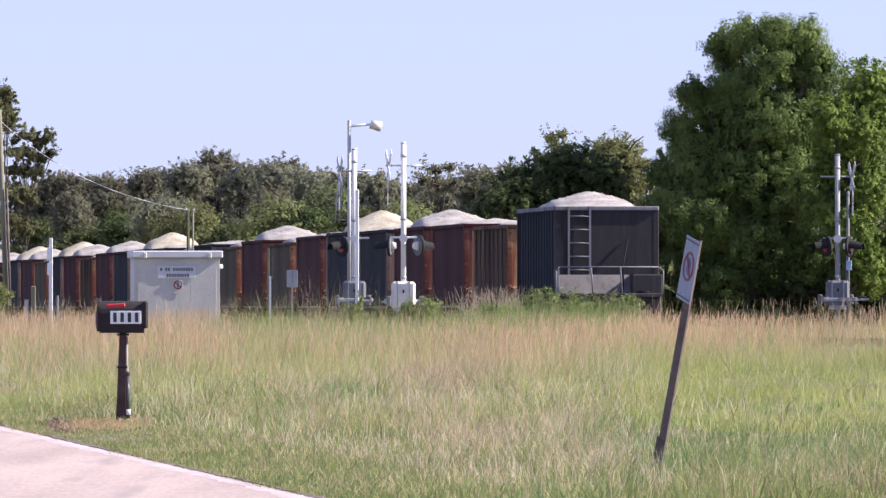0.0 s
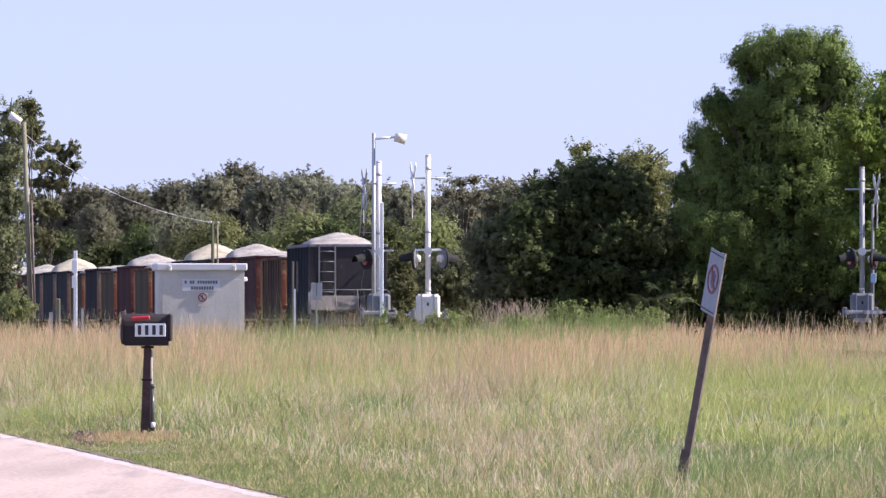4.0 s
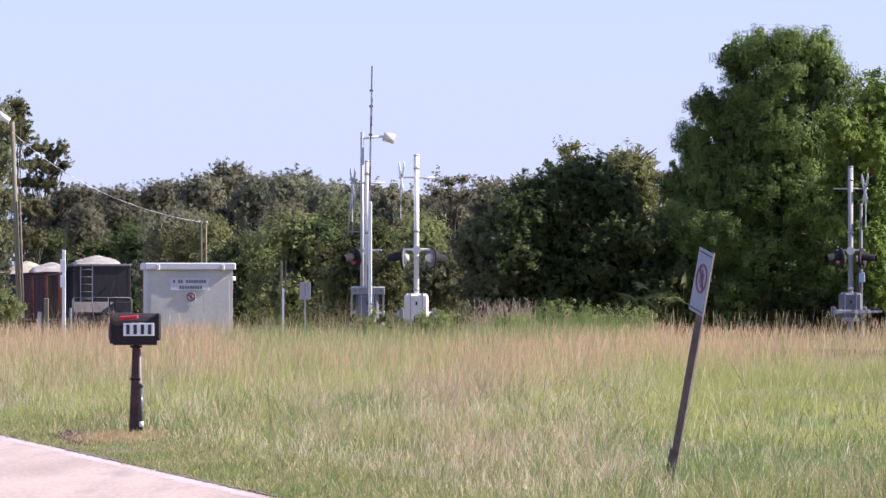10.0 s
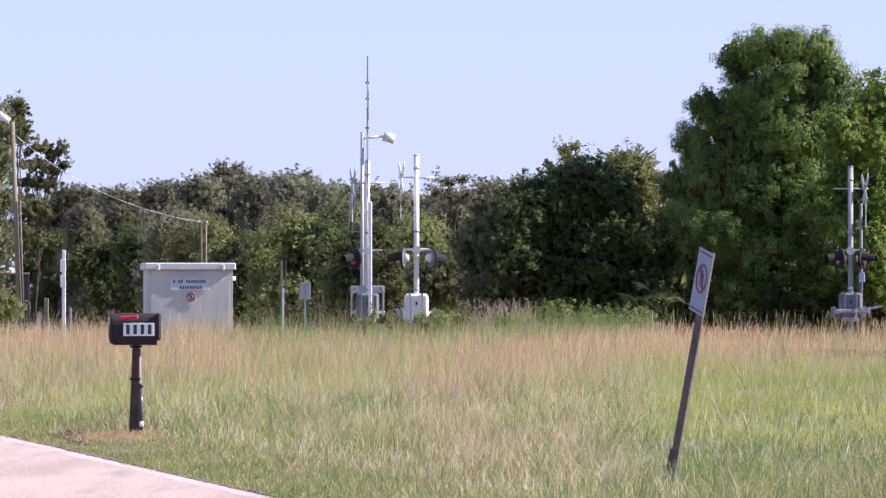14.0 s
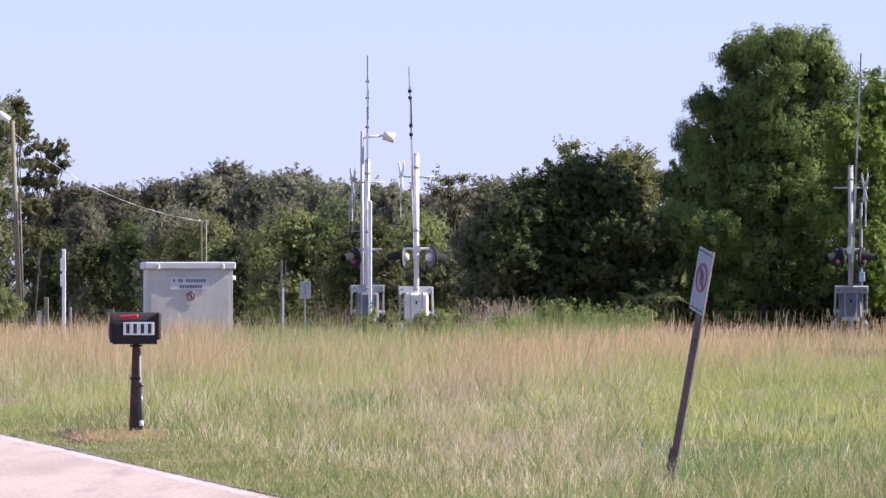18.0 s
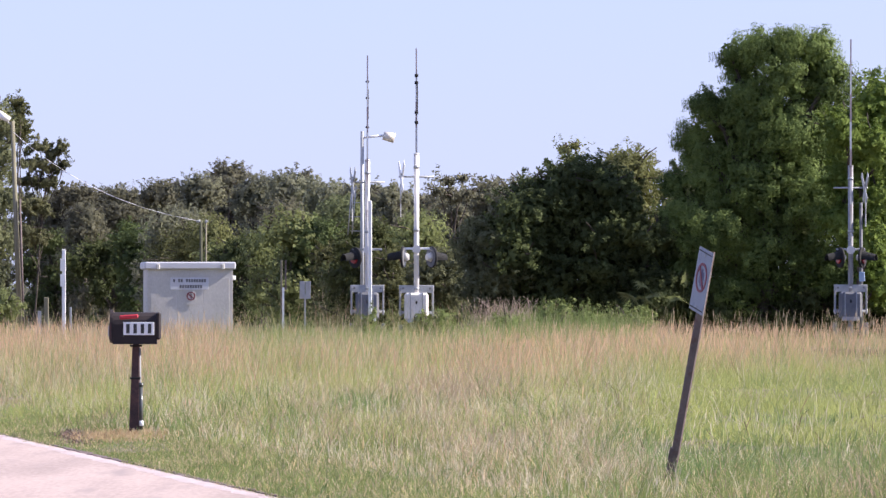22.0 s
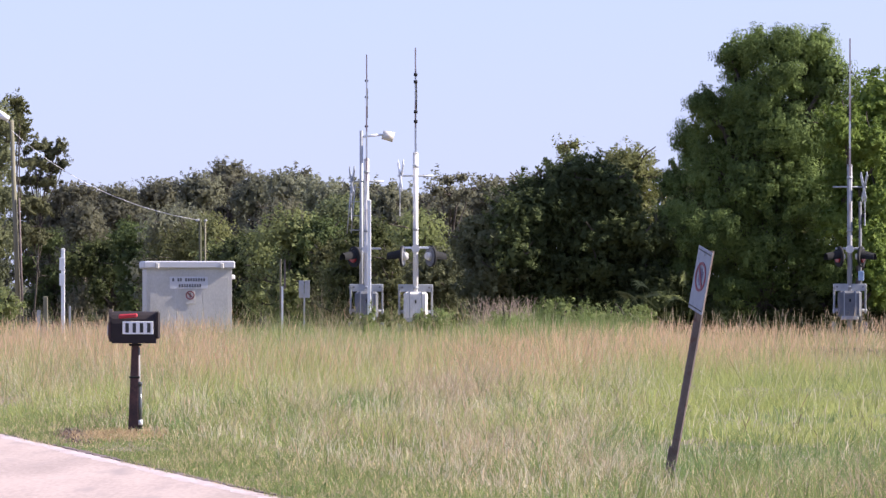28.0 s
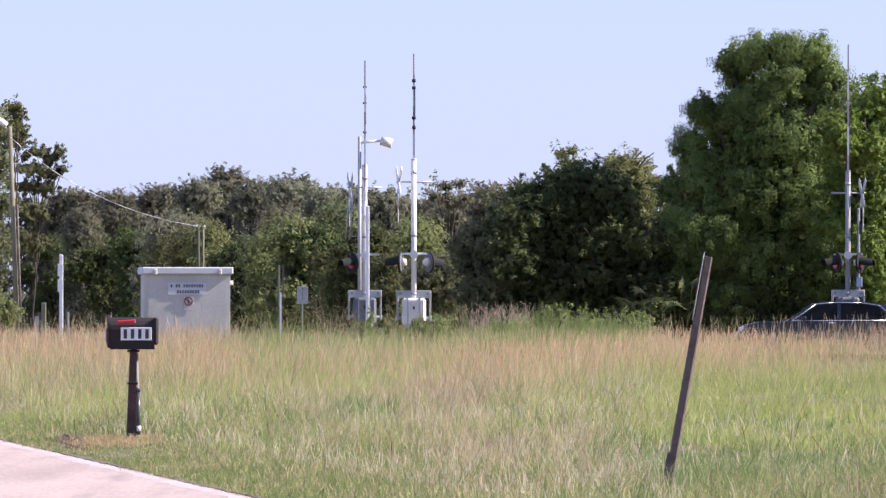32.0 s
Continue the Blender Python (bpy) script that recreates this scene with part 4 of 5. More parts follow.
def big_tree():
    x0, _, _ = spot(1370, 567, D_BIG)
    def at(px, py, r, ry=None):
        x, _, z = spot(px, py, D_BIG)
        rr = r * 1.07 / S
        return (x - x0, random.Random(px).uniform(-1.2, 0.6), z - 0.5, rr, rr * 1.1, (ry or r) * 1.07 / S)
    lobes = [at(1302, 112, 30), at(1345, 84, 32), at(1400, 82, 34), at(1448, 90, 34), at(1474, 128, 34), at(1430, 150, 50), at(1244, 200, 34), at(1222, 256, 30), at(1292, 100, 28), at(1300, 200, 44), at(1330, 94, 40), at(1385, 94, 42), at(1440, 98, 44), at(1310, 130, 34), at(1385, 145, 55), at(1320, 175, 40), at(1462, 165, 48), at(1250, 182, 24),
             at(1275, 222, 42), at(1330, 240, 60), at(1400, 240, 75), at(1480, 260, 66), at(1232, 246, 32), at(1252, 315, 66), at(1340, 335, 85), at(1440, 355, 90),
             at(1540, 330, 66), at(1192, 330, 30), at(1236, 275, 34), at(1352, 192, 50), at(1290, 270, 50), at(1198, 402, 56), at(1262, 422, 80), at(1350, 450, 90), at(1460, 470, 85), at(1202, 490, 58), at(1560, 445, 76),
             at(1300, 520, 75, 45), at(1420, 530, 80, 40), at(1540, 530, 70, 40)]
    tree("big_cypress_tree", "large dense bright green rounded tree beyond the crossing", x0, D_BIG, lobes, 300000, 0.057, 0.4, L_BIG, 11, 0.45, slim=0.6, tufted=True)


big_tree()


def far_tree(px, top, wide, offset, material, seed, label, name="oak_tree", leaves=30000, size=0.115, low=0.0, y=None, twigs=2):
    """A wild roadside tree that reaches the ground, its depth set by how far it stands from the railway."""
    rng = random.Random(seed)
    y = y or (35.09 + offset) * LENS / (px + 950)
    x, _, ztop = spot(px, top, y)
    ztop -= 0.5 - 0.25
    half = wide * 1.12 / LENS * y / 2
    lobes = []
    n = 9 + int(half * (ztop - low) / 2.6)
    for i in range(n):
        r = rng.uniform(0.75, 1.3) * min(1.25, 0.35 + (ztop - low) / 8)
        f = rng.random() ** 0.8 if i > 2 else 1.0
        z = low + r * 0.6 + f * max(ztop - low - r * 1.5, 0.1)
        g = (z - low) / max(ztop - low, 0.1)
        reach = half * (1.0 if g < 0.5 else math.sqrt(max(0.04, 1 - ((g - 0.5) / 0.52) ** 2)))
        u = rng.uniform(-1, 1) if i > 2 else (i - 1) * 0.55
        lobes.append((u * max(reach - r * 0.6, 0.2), rng.uniform(-1.4, 1.4), z, r * 1.15, r * 1.1, r * 0.85))
    return tree(name, label, x, y, lobes, leaves, size, size * 3.6, material, seed, 0.25, "trees beyond the railway", twigs)


OAK = "grey-green wild oak tree at the railway edge"
for px, top, wide, off, seed in ((135, 322, 130, 22, 31), (212, 324, 110, 24, 32), (285, 314, 110, 22, 33), (352, 306, 110, 21, 34), (403, 284, 90, 24, 35), (455, 312, 100, 21, 36),
                                 (520, 304, 120, 23, 37), (580, 320, 100, 22, 38), (635, 324, 100, 21, 39), (690, 332, 90, 22, 40), (60, 338, 120, 24, 41), (0, 330, 130, 26, 42)):
    far_tree(px, top + 9, wide, off, L_OLIVE, seed, OAK, leaves=23000)
    # its neighbour deeper in the wood, mostly hidden, added to shade its lower crown
    y = (35.09 + off) * LENS / (px + 950)
    far_tree(px + 5.5 * LENS / y, top + 30, wide, 0, L_OLIVE, seed + 400, OAK, leaves=6500, size=0.18, y=y)
# front row; the darker leaf colour paints the shaded hollows under the oaks
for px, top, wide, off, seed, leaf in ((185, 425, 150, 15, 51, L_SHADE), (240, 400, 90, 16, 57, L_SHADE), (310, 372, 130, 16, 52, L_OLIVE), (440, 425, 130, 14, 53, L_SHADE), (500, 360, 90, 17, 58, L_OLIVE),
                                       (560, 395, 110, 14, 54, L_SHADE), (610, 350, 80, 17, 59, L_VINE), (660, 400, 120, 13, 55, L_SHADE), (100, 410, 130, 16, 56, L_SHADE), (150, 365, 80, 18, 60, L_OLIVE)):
    far_tree(px, top, wide, off, leaf, seed, "shrubby tree at the railway edge, leaves darkened where shade lies", "shrub_tree", 16000, 0.1)
for px, top, seed in ((180, 345, 141), (270, 338, 142), (370, 328, 143), (475, 333, 144), (585, 343, 145), (690, 353, 146), (800, 365, 147)):
    far_tree(px, top + 8, 160, 29, L_OLIVE, seed, OAK, leaves=9000, size=0.18)
far_tree(515, 385, 46, 12.5, L_LIGHT, 61, "bright yellow-green young tree at the railway edge", "young_tree", 3500, 0.15)
far_tree(620, 470, 90, 12, L_LIGHT, 62, "low yellow-green bush at the railway edge", "bush", 3500, 0.14)
far_tree(390, 440, 60, 12.5, L_LIGHT, 63, "low yellow-green bush at the railway edge", "bush", 3000, 0.14)
for px, top, wide, off, seed in ((300, 415, 70, 12.5, 64), (470, 405, 60, 13, 65), (585, 440, 60, 12, 66), (375, 385, 60, 13, 67), (690, 450, 60, 11.5, 68), (745, 380, 40, 14, 69), (340, 400, 60, 12.5, 70)):
    far_tree(px, top, wide, off, L_LIGHT if seed % 2 else L_MID, seed, "yellow-green shrub among the darker trees", "shrub", 6000, 0.09)
for px, top, wide, off, seed in ((770, 358, 80, 22, 71), (812, 352, 60, 20, 72), (878, 326, 60, 20, 73), (930, 330, 80, 19, 74)):
    far_tree(px, top, wide, off, L_OLIVE, seed, OAK, leaves=16000, twigs=4)
# the vine-hung oaks in the big tree's shade, which also deepens their leaf colour
VINE_OAK = "dense dark green vine-covered oak beside the railway"
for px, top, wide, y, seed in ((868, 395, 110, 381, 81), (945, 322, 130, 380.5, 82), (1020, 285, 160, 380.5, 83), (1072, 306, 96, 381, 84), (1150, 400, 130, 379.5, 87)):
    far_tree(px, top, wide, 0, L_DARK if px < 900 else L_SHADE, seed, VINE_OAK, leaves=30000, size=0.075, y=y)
far_tree(775, 455, 110, 12, L_DARK, 86, VINE_OAK, leaves=16000, size=0.082)
# set behind the shade; its lighter leaf colour helps paint the oaks' sunlit rim
far_tree(1108, 268, 110, 0, L_LIGHT, 85, "vine-covered oak with lighter leaves for the sunlit rim", leaves=24000, size=0.07, y=387.0)
# added out of view on the right, to block low sun from the bushes
for px, top, y, seed in ((1650, 400, 378, 401), (1720, 330, 382, 402), (1830, 290, 380, 403)):
    far_tree(px, top, 140, 0, L_DARK, seed, "unseen oak added to shade the big tree's foot", leaves=7000, size=0.13, y=y)
far_tree(1562, 138, 90, 20, L_SUNNY, 89, "dark green tree behind the big tree", leaves=30000, size=0.09)
# filler bushes whose dark leaf colour paints the deep shade down here
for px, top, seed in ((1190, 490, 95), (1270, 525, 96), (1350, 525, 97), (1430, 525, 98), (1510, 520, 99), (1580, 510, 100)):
    far_tree(px, top, 110, 0, L_SHADE, seed, "low bush darkened for the shade under the big tree", "bush", 9000, 0.07, y=380.5)


for px, top, seed in ((1230, 300, 101), (1330, 200, 102), (1450, 180, 103)):
    far_tree(px, top, 150, 19, L_DARK, seed, "dark green tree behind the big tree", leaves=12000)


# out of view; added so that its shadow falls on the third signal
far_tree(2120, 80, 420, 0, L_DARK, 110, "unseen oak added to shade the third signal", leaves=16000, size=0.12, y=287.0)


def lobed_tree(px0, y, spots_, label, leaves, size, material, seed, trunk_r=0.2, twigs=3, name="oak_tree"):
    """A tree of a few lobes given by where they stand over the plan."""
    x0, _, _ = spot(px0, 567, y)
    lobes = []
    for px, py, r, r2 in spots_:
        x, _, z = spot(px, py, y)
        lobes.append((x - x0, random.Random(px * 7 + py).uniform(-1, 1), z - 0.5, r / LENS * y, r / LENS * y, r2 / LENS * y))
    return tree(name, label, x0, y, lobes, leaves, size, size * 4.0, material, seed, trunk_r, "", twigs, sprigs=1.0)


lobed_tree(1005, 455.0, [(1000, 266, 14, 11), (1018, 260, 11, 9), (1008, 286, 18, 14)], "sparse leggy tree rising over the oaks", 420, 0.085, L_LIGHT, 88, 0.1, 9)
lobed_tree(800, 520.0, [(792, 324, 20, 10), (818, 318, 16, 7), (776, 342, 22, 12), (806, 352, 26, 14), (830, 345, 18, 10)], "sparse leggy tree rising over the oaks", 800, 0.10, L_OLIVE, 90, 0.1, 9)
# the trees by the left lamp pole
lobed_tree(38, 500.0, [(36, 200, 9, 18), (38, 235, 8, 22), (30, 185, 10, 9)], "yellow-brown vine growing up behind the lamp pole", 2500, 0.07, L_MID, 94, 0.06, 2, "vine")
lobed_tree(5, 525.0, [(0, 215, 34, 34), (34, 205, 14, 26), (-5, 280, 44, 40), (-15, 350, 52, 45), (-25, 430, 56, 50), (-30, 500, 56, 45), (-60, 300, 60, 70), (-60, 430, 70, 80)],
           "dark oak tree hung with vines by the lamp pole", 42000, 0.08, L_DARK, 91, 0.25, 5)
BOUGHS = [(70, 262, 30, 9), (95, 272, 22, 8), (108, 260, 10, 8), (60, 290, 34, 10), (92, 298, 26, 8), (112, 290, 8, 6), (52, 322, 36, 12), (85, 325, 24, 9), (45, 360, 36, 16),
          (70, 372, 22, 10), (40, 410, 34, 20), (62, 425, 24, 14), (30, 240, 26, 20)]
lobed_tree(60, 655.0, BOUGHS, "dark oak tree with loose hanging boughs", 26000, 0.085, L_DARK, 92, 0.07, 4)
far_tree(2, 528, 44, 0, L_LIGHT, 93, "bright green low bush beside the pole", "bush", 3500, 0.08, y=470.0)


lobed_tree(1535, 372.0, [(1492, 235, 44, 40), (1545, 262, 46, 46), (1505, 320, 52, 50), (1556, 360, 50, 50), (1490, 395, 36, 36), (1530, 430, 44, 40), (1560, 500, 44, 50)],
           "sunlit yellow-green tree grown into the big tree", 60000, 0.062, L_SUNNY, 120, 0.18, 2, "young_tree")


def palmetto(px, py, y, fronds, seed):
    """A low fan palm: stems that end in fans of narrow leaflets."""
    x, _, z = spot(px, py, y)
    base = float(land(x, y))
    rng = np.random.default_rng(seed)
    t = thing("palmetto", "low green fan palm at the wood's dark edge", "palm", pose(x, y, base), "fan palms at the wood's edge")
    for _ in range(fronds):
        d = rng.normal(size=2) * 0.45
        hub = Vector((d[0], d[1] * 0.6 - 0.1, (z - base) * rng.uniform(0.55, 1.0)))
        out = Vector((d[0], d[1], 0.35)).normalized()
        side = out.cross(Vector((rng.normal() * 0.4, rng.normal() * 0.4, 1))).normalized()
        bm = bmesh.new()
        crooked(bm, (d[0] * 0.1, d[1] * 0.1, 0), hub, 0.012, 0.008, rng, 3, 0.06)
        stem = part("stem", bm, L_LIGHT, t)
        bm = bmesh.new()
        for i in range(17):
            a = math.radians(-105 + 210 * i / 16)
            way = out * math.cos(a) + side * math.sin(a)
            across = out.cross(side).cross(way).normalized() * 0.022
            tip = hub + way * rng.uniform(0.42, 0.6) - Vector((0, 0, 0.06 + 0.1 * abs(math.sin(a))))
            mid = hub + way * 0.27
            vs = [bm.verts.new(p) for p in (hub - across * 0.3, mid - across, tip, mid + across, hub + across * 0.3)]
            bm.faces.new(vs)
        part("fan", bm, L_LIGHT, t)
    return t


palmetto(1150, 505, 372.0, 5, 501)
palmetto(1208, 490, 374.0, 4, 502)


def woods():
    """Far woods that close the horizon, one sheet of leaf clumps."""
    rng = np.random.default_rng(77)
    lobes = []
    for i in range(150):
        f = i / 149
        x = -260 + 520 * f
        y = 1150 + 60 * math.sin(i * 1.7)
        hgt = rng.uniform(5.5, 8.0)
        lobes.append((x, y, hgt * 0.45, 4.5, 4.0, hgt * 0.5))
    ob = new("far_woods", leaf_cloud("far_woods", lobes, 40000, 0.5, 1.8, rng, L_OLIVE))
    tagged(ob, "hazy grey-green far woods along the horizon", "woods", kind="stuff")


woods()


# ---- the field's grass ----
def in_field(rng, n, y0, y1, power=1.0, spill=0.10):
    """Spots in the field, thinning with distance, mostly in the broad belt before the crossing."""
    ys = y0 * (y1 / y0) ** rng.uniform(0, 1, n) if power == 1 else rng.uniform(y0, y1, n)
    half = 0.054 * ys + 1.0
    out = rng.uniform(0, 1, n) < spill
    xs = np.where(out, rng.uniform(-22, 30, n), rng.uniform(-1, 1, n) * half)
    keep = (xs > road_edge(ys) + 0.05) & (np.abs(ys - CROSS_Y) > 5.2) & (np.abs(xs - track_x(ys)) > 3.3)
    return xs[keep], ys[keep]


def patches(xs, ys, sx, sy, seed):
    """A soft random field over the ground, between 0 and 1."""
    r = np.random.default_rng(seed)
    v = np.zeros_like(xs)
    for k in range(7):
        a, b, c = r.uniform(0.5, 1.8), r.uniform(0.5, 1.8), r.uniform(0, 6.28)
        v += np.sin(xs / sx * a * (1 if k % 2 else -1) + ys / sy * b + c)
    return 1 / (1 + np.exp(-v * 0.75))


def trodden(xs, ys):
    """The low, worn ground between the mailbox and the road."""
    u = xs / ys
    return smooth(-0.0405, -0.0375, u) * smooth(-0.0255, -0.0285, u) * smooth(104, 116, ys) * smooth(133, 130, ys)


def grass_height(xs, ys):
    lat = xs - road_edge(ys)
    h = 0.30 + 0.46 * smooth(100, 215, ys)
    h = h * (0.28 + 0.72 * smooth(0.3, 3.2, lat))
    h = h + smooth(232, 258, ys) * (0.08 + 0.36 * smooth(-0.0215, -0.0175, xs / ys) * smooth(0.008, 0.0, xs / ys))
    return h * (1 - 0.52 * trodden(xs, ys))


def blades(name, xs, ys, hs, width, lean, material, rng, label, tilt=0.0, tone=None):
    """Bent, tapering blades: three faces each."""
    n = len(xs)
    zs = land(xs, ys) - 0.02
    turn = rng.uniform(0, math.pi, n)
    d = np.stack([np.cos(turn), np.sin(turn) * 0.6, np.zeros(n)], axis=1)
    tip = rng.normal(size=(n, 2)) * lean
    tip[:, 0] += tilt + lean * 0.1
    base = np.stack([xs, ys, zs], axis=1)
    bend = np.stack([tip[:, 0] * hs, tip[:, 1] * hs, np.zeros(n)], axis=1)
    up = np.array([0, 0, 1.0])
    wd = (width * rng.uniform(0.6, 1.5, n) * np.clip(ys / 115, 0.9, 1.15))[:, None]
    m = base + bend * 0.3 + up * hs[:, None] * 0.55
    t = base + bend + up * (hs * np.sqrt(np.clip(1 - 0.5 * (tip ** 2).sum(1), 0.2, 1)))[:, None]
    v = np.stack([base - d * wd, base + d * wd, m + d * wd * 0.75, m - d * wd * 0.75, t], axis=1).reshape(-1, 3)
    near = ys < 150
    v = v.reshape(n, 5, 3)
    va, vb = v[near], v[~near][:, [0, 1, 4]]
    i = np.arange(len(va))[:, None] * 5
    j = len(va) * 5 + np.arange(len(vb) * 3)
    flat = np.concatenate([(i + np.array([[0, 1, 2, 3, 3, 2, 4]])).ravel(), j])
    sizes = np.concatenate([np.tile([4, 3], len(va)), np.full(len(vb), 3)])
    me = poly_mesh(name, np.concatenate([va.reshape(-1, 3), vb.reshape(-1, 3)]), flat, sizes, material)
    tone = rng.uniform(0, 1, n) if tone is None else tone
    at = me.attributes.new("tone", "FLOAT", "POINT")
    at.data.foreach_set("value", np.concatenate([np.repeat(tone[near], 5), np.repeat(tone[~near], 3)]).astype(np.float32))
    return tagged(new(name, me), label, "grass", kind="stuff")


def seed_heads(name, xs, ys, hs, head, material, rng, label, lean=0.24):
    """Thin stalks with a narrow feathery head."""
    n = len(xs)
    zs = land(xs, ys)
    tip = rng.normal(size=(n, 2)) * lean
    tip[:, 0] += lean * 0.15
    base = np.stack([xs, ys, zs], axis=1)
    dirn = np.stack([tip[:, 0], tip[:, 1], np.ones(n)], axis=1)
    top = base + dirn * hs[:, None]
    hl = head * rng.uniform(0.6, 1.4, n)
    neck = top - dirn * hl[:, None]
    turn = rng.uniform(0, math.pi, n)
    d = np.stack([np.cos(turn), np.sin(turn) * 0.5, np.zeros(n)], axis=1)
    w1, w2 = 0.0018, (0.0046 * rng.uniform(0.5, 1.5, n))[:, None]
    mid = neck * 0.6 + top * 0.4
    v = np.stack([base - d * w1, base + d * w1, neck + d * w1, neck - d * w1, mid + d * w2, mid - d * w2, top], axis=1).reshape(-1, 3)
    i = np.arange(n)[:, None] * 7
    flat = (i + np.array([[0, 1, 2, 3, 3, 2, 4, 5, 5, 4, 6]])).ravel()
    me = poly_mesh(name, v, flat, np.tile([4, 4, 3], n), material)
    return tagged(new(name, me), label, "grass", kind="stuff")


G_GREEN = leafy("green_grass", (0.095, 0.148, 0.047), (0.365, 0.405, 0.15), 0.45, 0.30, (0.9, (0.62, 0.50, 0.27)), drift=0.62, tufted=True)
G_WEED = leafy("rank_green_weeds", (0.13, 0.20, 0.055), (0.36, 0.42, 0.16), 0.5, 0.6, (0.92, (0.5, 0.42, 0.25)))
G_LIME = leafy("yellow_green_grass", (0.24, 0.285, 0.09), (0.53, 0.55, 0.20), 0.45, 0.30, drift=0.55, tufted=True)
G_STRAW = leafy("straw_grass", (0.27, 0.22, 0.12), (0.65, 0.55, 0.35), 0.45, 0.3, tufted=True)
G_MAUVE = leafy("mauve_grey_straw", (0.32, 0.24, 0.15), (0.66, 0.52, 0.365), 0.4, 0.4, tufted=True)
G_COOL = leafy("cool_green_grass", (0.085, 0.15, 0.055), (0.32, 0.42, 0.155), 0.45, 0.4, drift=0.6, tufted=True)
G_PINK = leafy("pinkish_seed_heads", (0.50, 0.31, 0.18), (0.82, 0.57, 0.36), 0.45, 0.3)
G_STRAWHEAD = leafy("pale_straw_seed_heads", (0.42, 0.32, 0.20), (0.70, 0.57, 0.38), 0.4, 0.4)
G_STALK = leafy("bleached_stalks", (0.56, 0.49, 0.33), (0.83, 0.74, 0.55), 0.4, 0.5)
G_BROWN = leafy("brown_dead_stems", (0.09, 0.065, 0.04), (0.2, 0.145, 0.09), 0.3, 0.5)
G_DRY = leafy("orange_dry_grass", (0.38, 0.26, 0.14), (0.62, 0.47, 0.28), 0.4, 0.8)

rng = np.random.default_rng(5)


def tufts(n, per, y0, y1, sd):
    """Blades that stand in tussocks: their spots, and for each blade its tussock's size, lean and number."""
    tx, ty = in_field(rng, n, y0, y1)
    k = len(tx)
    big, tilt = rng.gamma(5, 1 / 5, k), rng.normal(size=k) * 0.4
    i = rng.integers(0, k, k * per)
    s2 = sd * np.sqrt(big[i]) * (0.75 + ty[i] / 300)
    x, y = tx[i] + rng.normal(size=k * per) * s2, ty[i] + rng.normal(size=k * per) * s2 * 1.3
    ok = (x > road_edge(y) + 0.03) & (np.abs(y - CROSS_Y) > 5)
    return x[ok], y[ok], big[i][ok], tilt[i][ok], i[ok]


xs, ys, big, tilt, tuft = tufts(7600, 54, 78, 276, 0.16)
bare = np.exp(-(((xs / ys + 0.0376) / 0.0026) ** 2 + ((ys - 131) / 8) ** 2))
hs = grass_height(xs, ys) * np.clip(big, 0.45, 1.6) * rng.uniform(0.35, 1.05, len(xs))
dry, lime = patches(xs, ys, 1.7, 7.0, 3), patches(xs - 3.0, ys, 2.6, 9.0, 8)
lime = np.clip(lime + 0.25 * smooth(0.01, 0.035, xs / ys), 0, 1)
hs_patch = 0.75 + 0.5 * patches(xs, ys, 1.2, 6.0, 15)
hs = hs * hs_patch
side, tone = rng.uniform(0, 1, tuft.max() + 1)[tuft], rng.uniform(0, 1, tuft.max() + 1)[tuft]
edge = smooth(0.2, 2.5, xs - road_edge(ys))
verge = smooth(228, 240, ys) * smooth(-0.0225, -0.020, xs / ys) * smooth(0.0215, 0.019, xs / ys)
straw = (side < (1 - verge) * (0.03 + 0.36 * dry) * (0.3 + 0.7 * edge))
def blot(u, y, wide, deep):
    """A patch of the field, by its bearing from the eye's stand and its distance."""
    return np.exp(-(((xs / ys - u) / wide) ** 2 + ((ys - y) / deep) ** 2))


pick = rng.uniform(0, 1, tuft.max() + 1)[tuft]
grazed = smooth(0.016, 0.026, xs / ys) * smooth(85, 105, ys) * smooth(190, 165, ys)
straw &= ~(pick < grazed * 0.85)
mauve = (pick < 0.10 + 0.55 * blot(0.006, 108, 0.008, 9) + 0.5 * blot(0.0, 150, 0.007, 12) + 0.08 * blot(-0.034, 165, 0.014, 30) + 0.3 * blot(-0.008, 95, 0.008, 6) - 0.3 * grazed) & (edge > 0.6)
cool = ~mauve & (pick > 1 - (0.06 + 0.75 * blot(-0.010, 84, 0.010, 7) + 0.7 * blot(0.019, 104, 0.006, 9) + 0.6 * blot(-0.009, 137, 0.004, 6) + 0.5 * blot(0.036, 96, 0.012, 12)
                             + 0.5 * blot(-0.030, 121, 0.008, 8) + 0.7 * blot(-0.0365, 136, 0.005, 5) + 0.06 * grazed))
hs = hs * (1 - 0.42 * grazed) * np.where(mauve, 1.15, 1.0) * (1 - 0.75 * blot(0.0232, 86, 0.0022, 8))
straw &= ~(mauve | cool)
lush = ~(mauve | cool) & (~straw) & (rng.uniform(0, 1, tuft.max() + 1)[tuft] * 0.8 + rng.uniform(0, 0.2, len(xs)) < (0.12 + 0.75 * lime + 0.4 * blot(0.018, 155, 0.014, 14) + 0.3 * blot(-0.012, 195, 0.010, 40) + 0.3 * grazed) * smooth(98, 128, ys) * (1 - 0.6 * verge))
green = ~(straw | lush | mauve | cool)
ok = rng.uniform(0, 1, len(xs)) > bare * 1.1
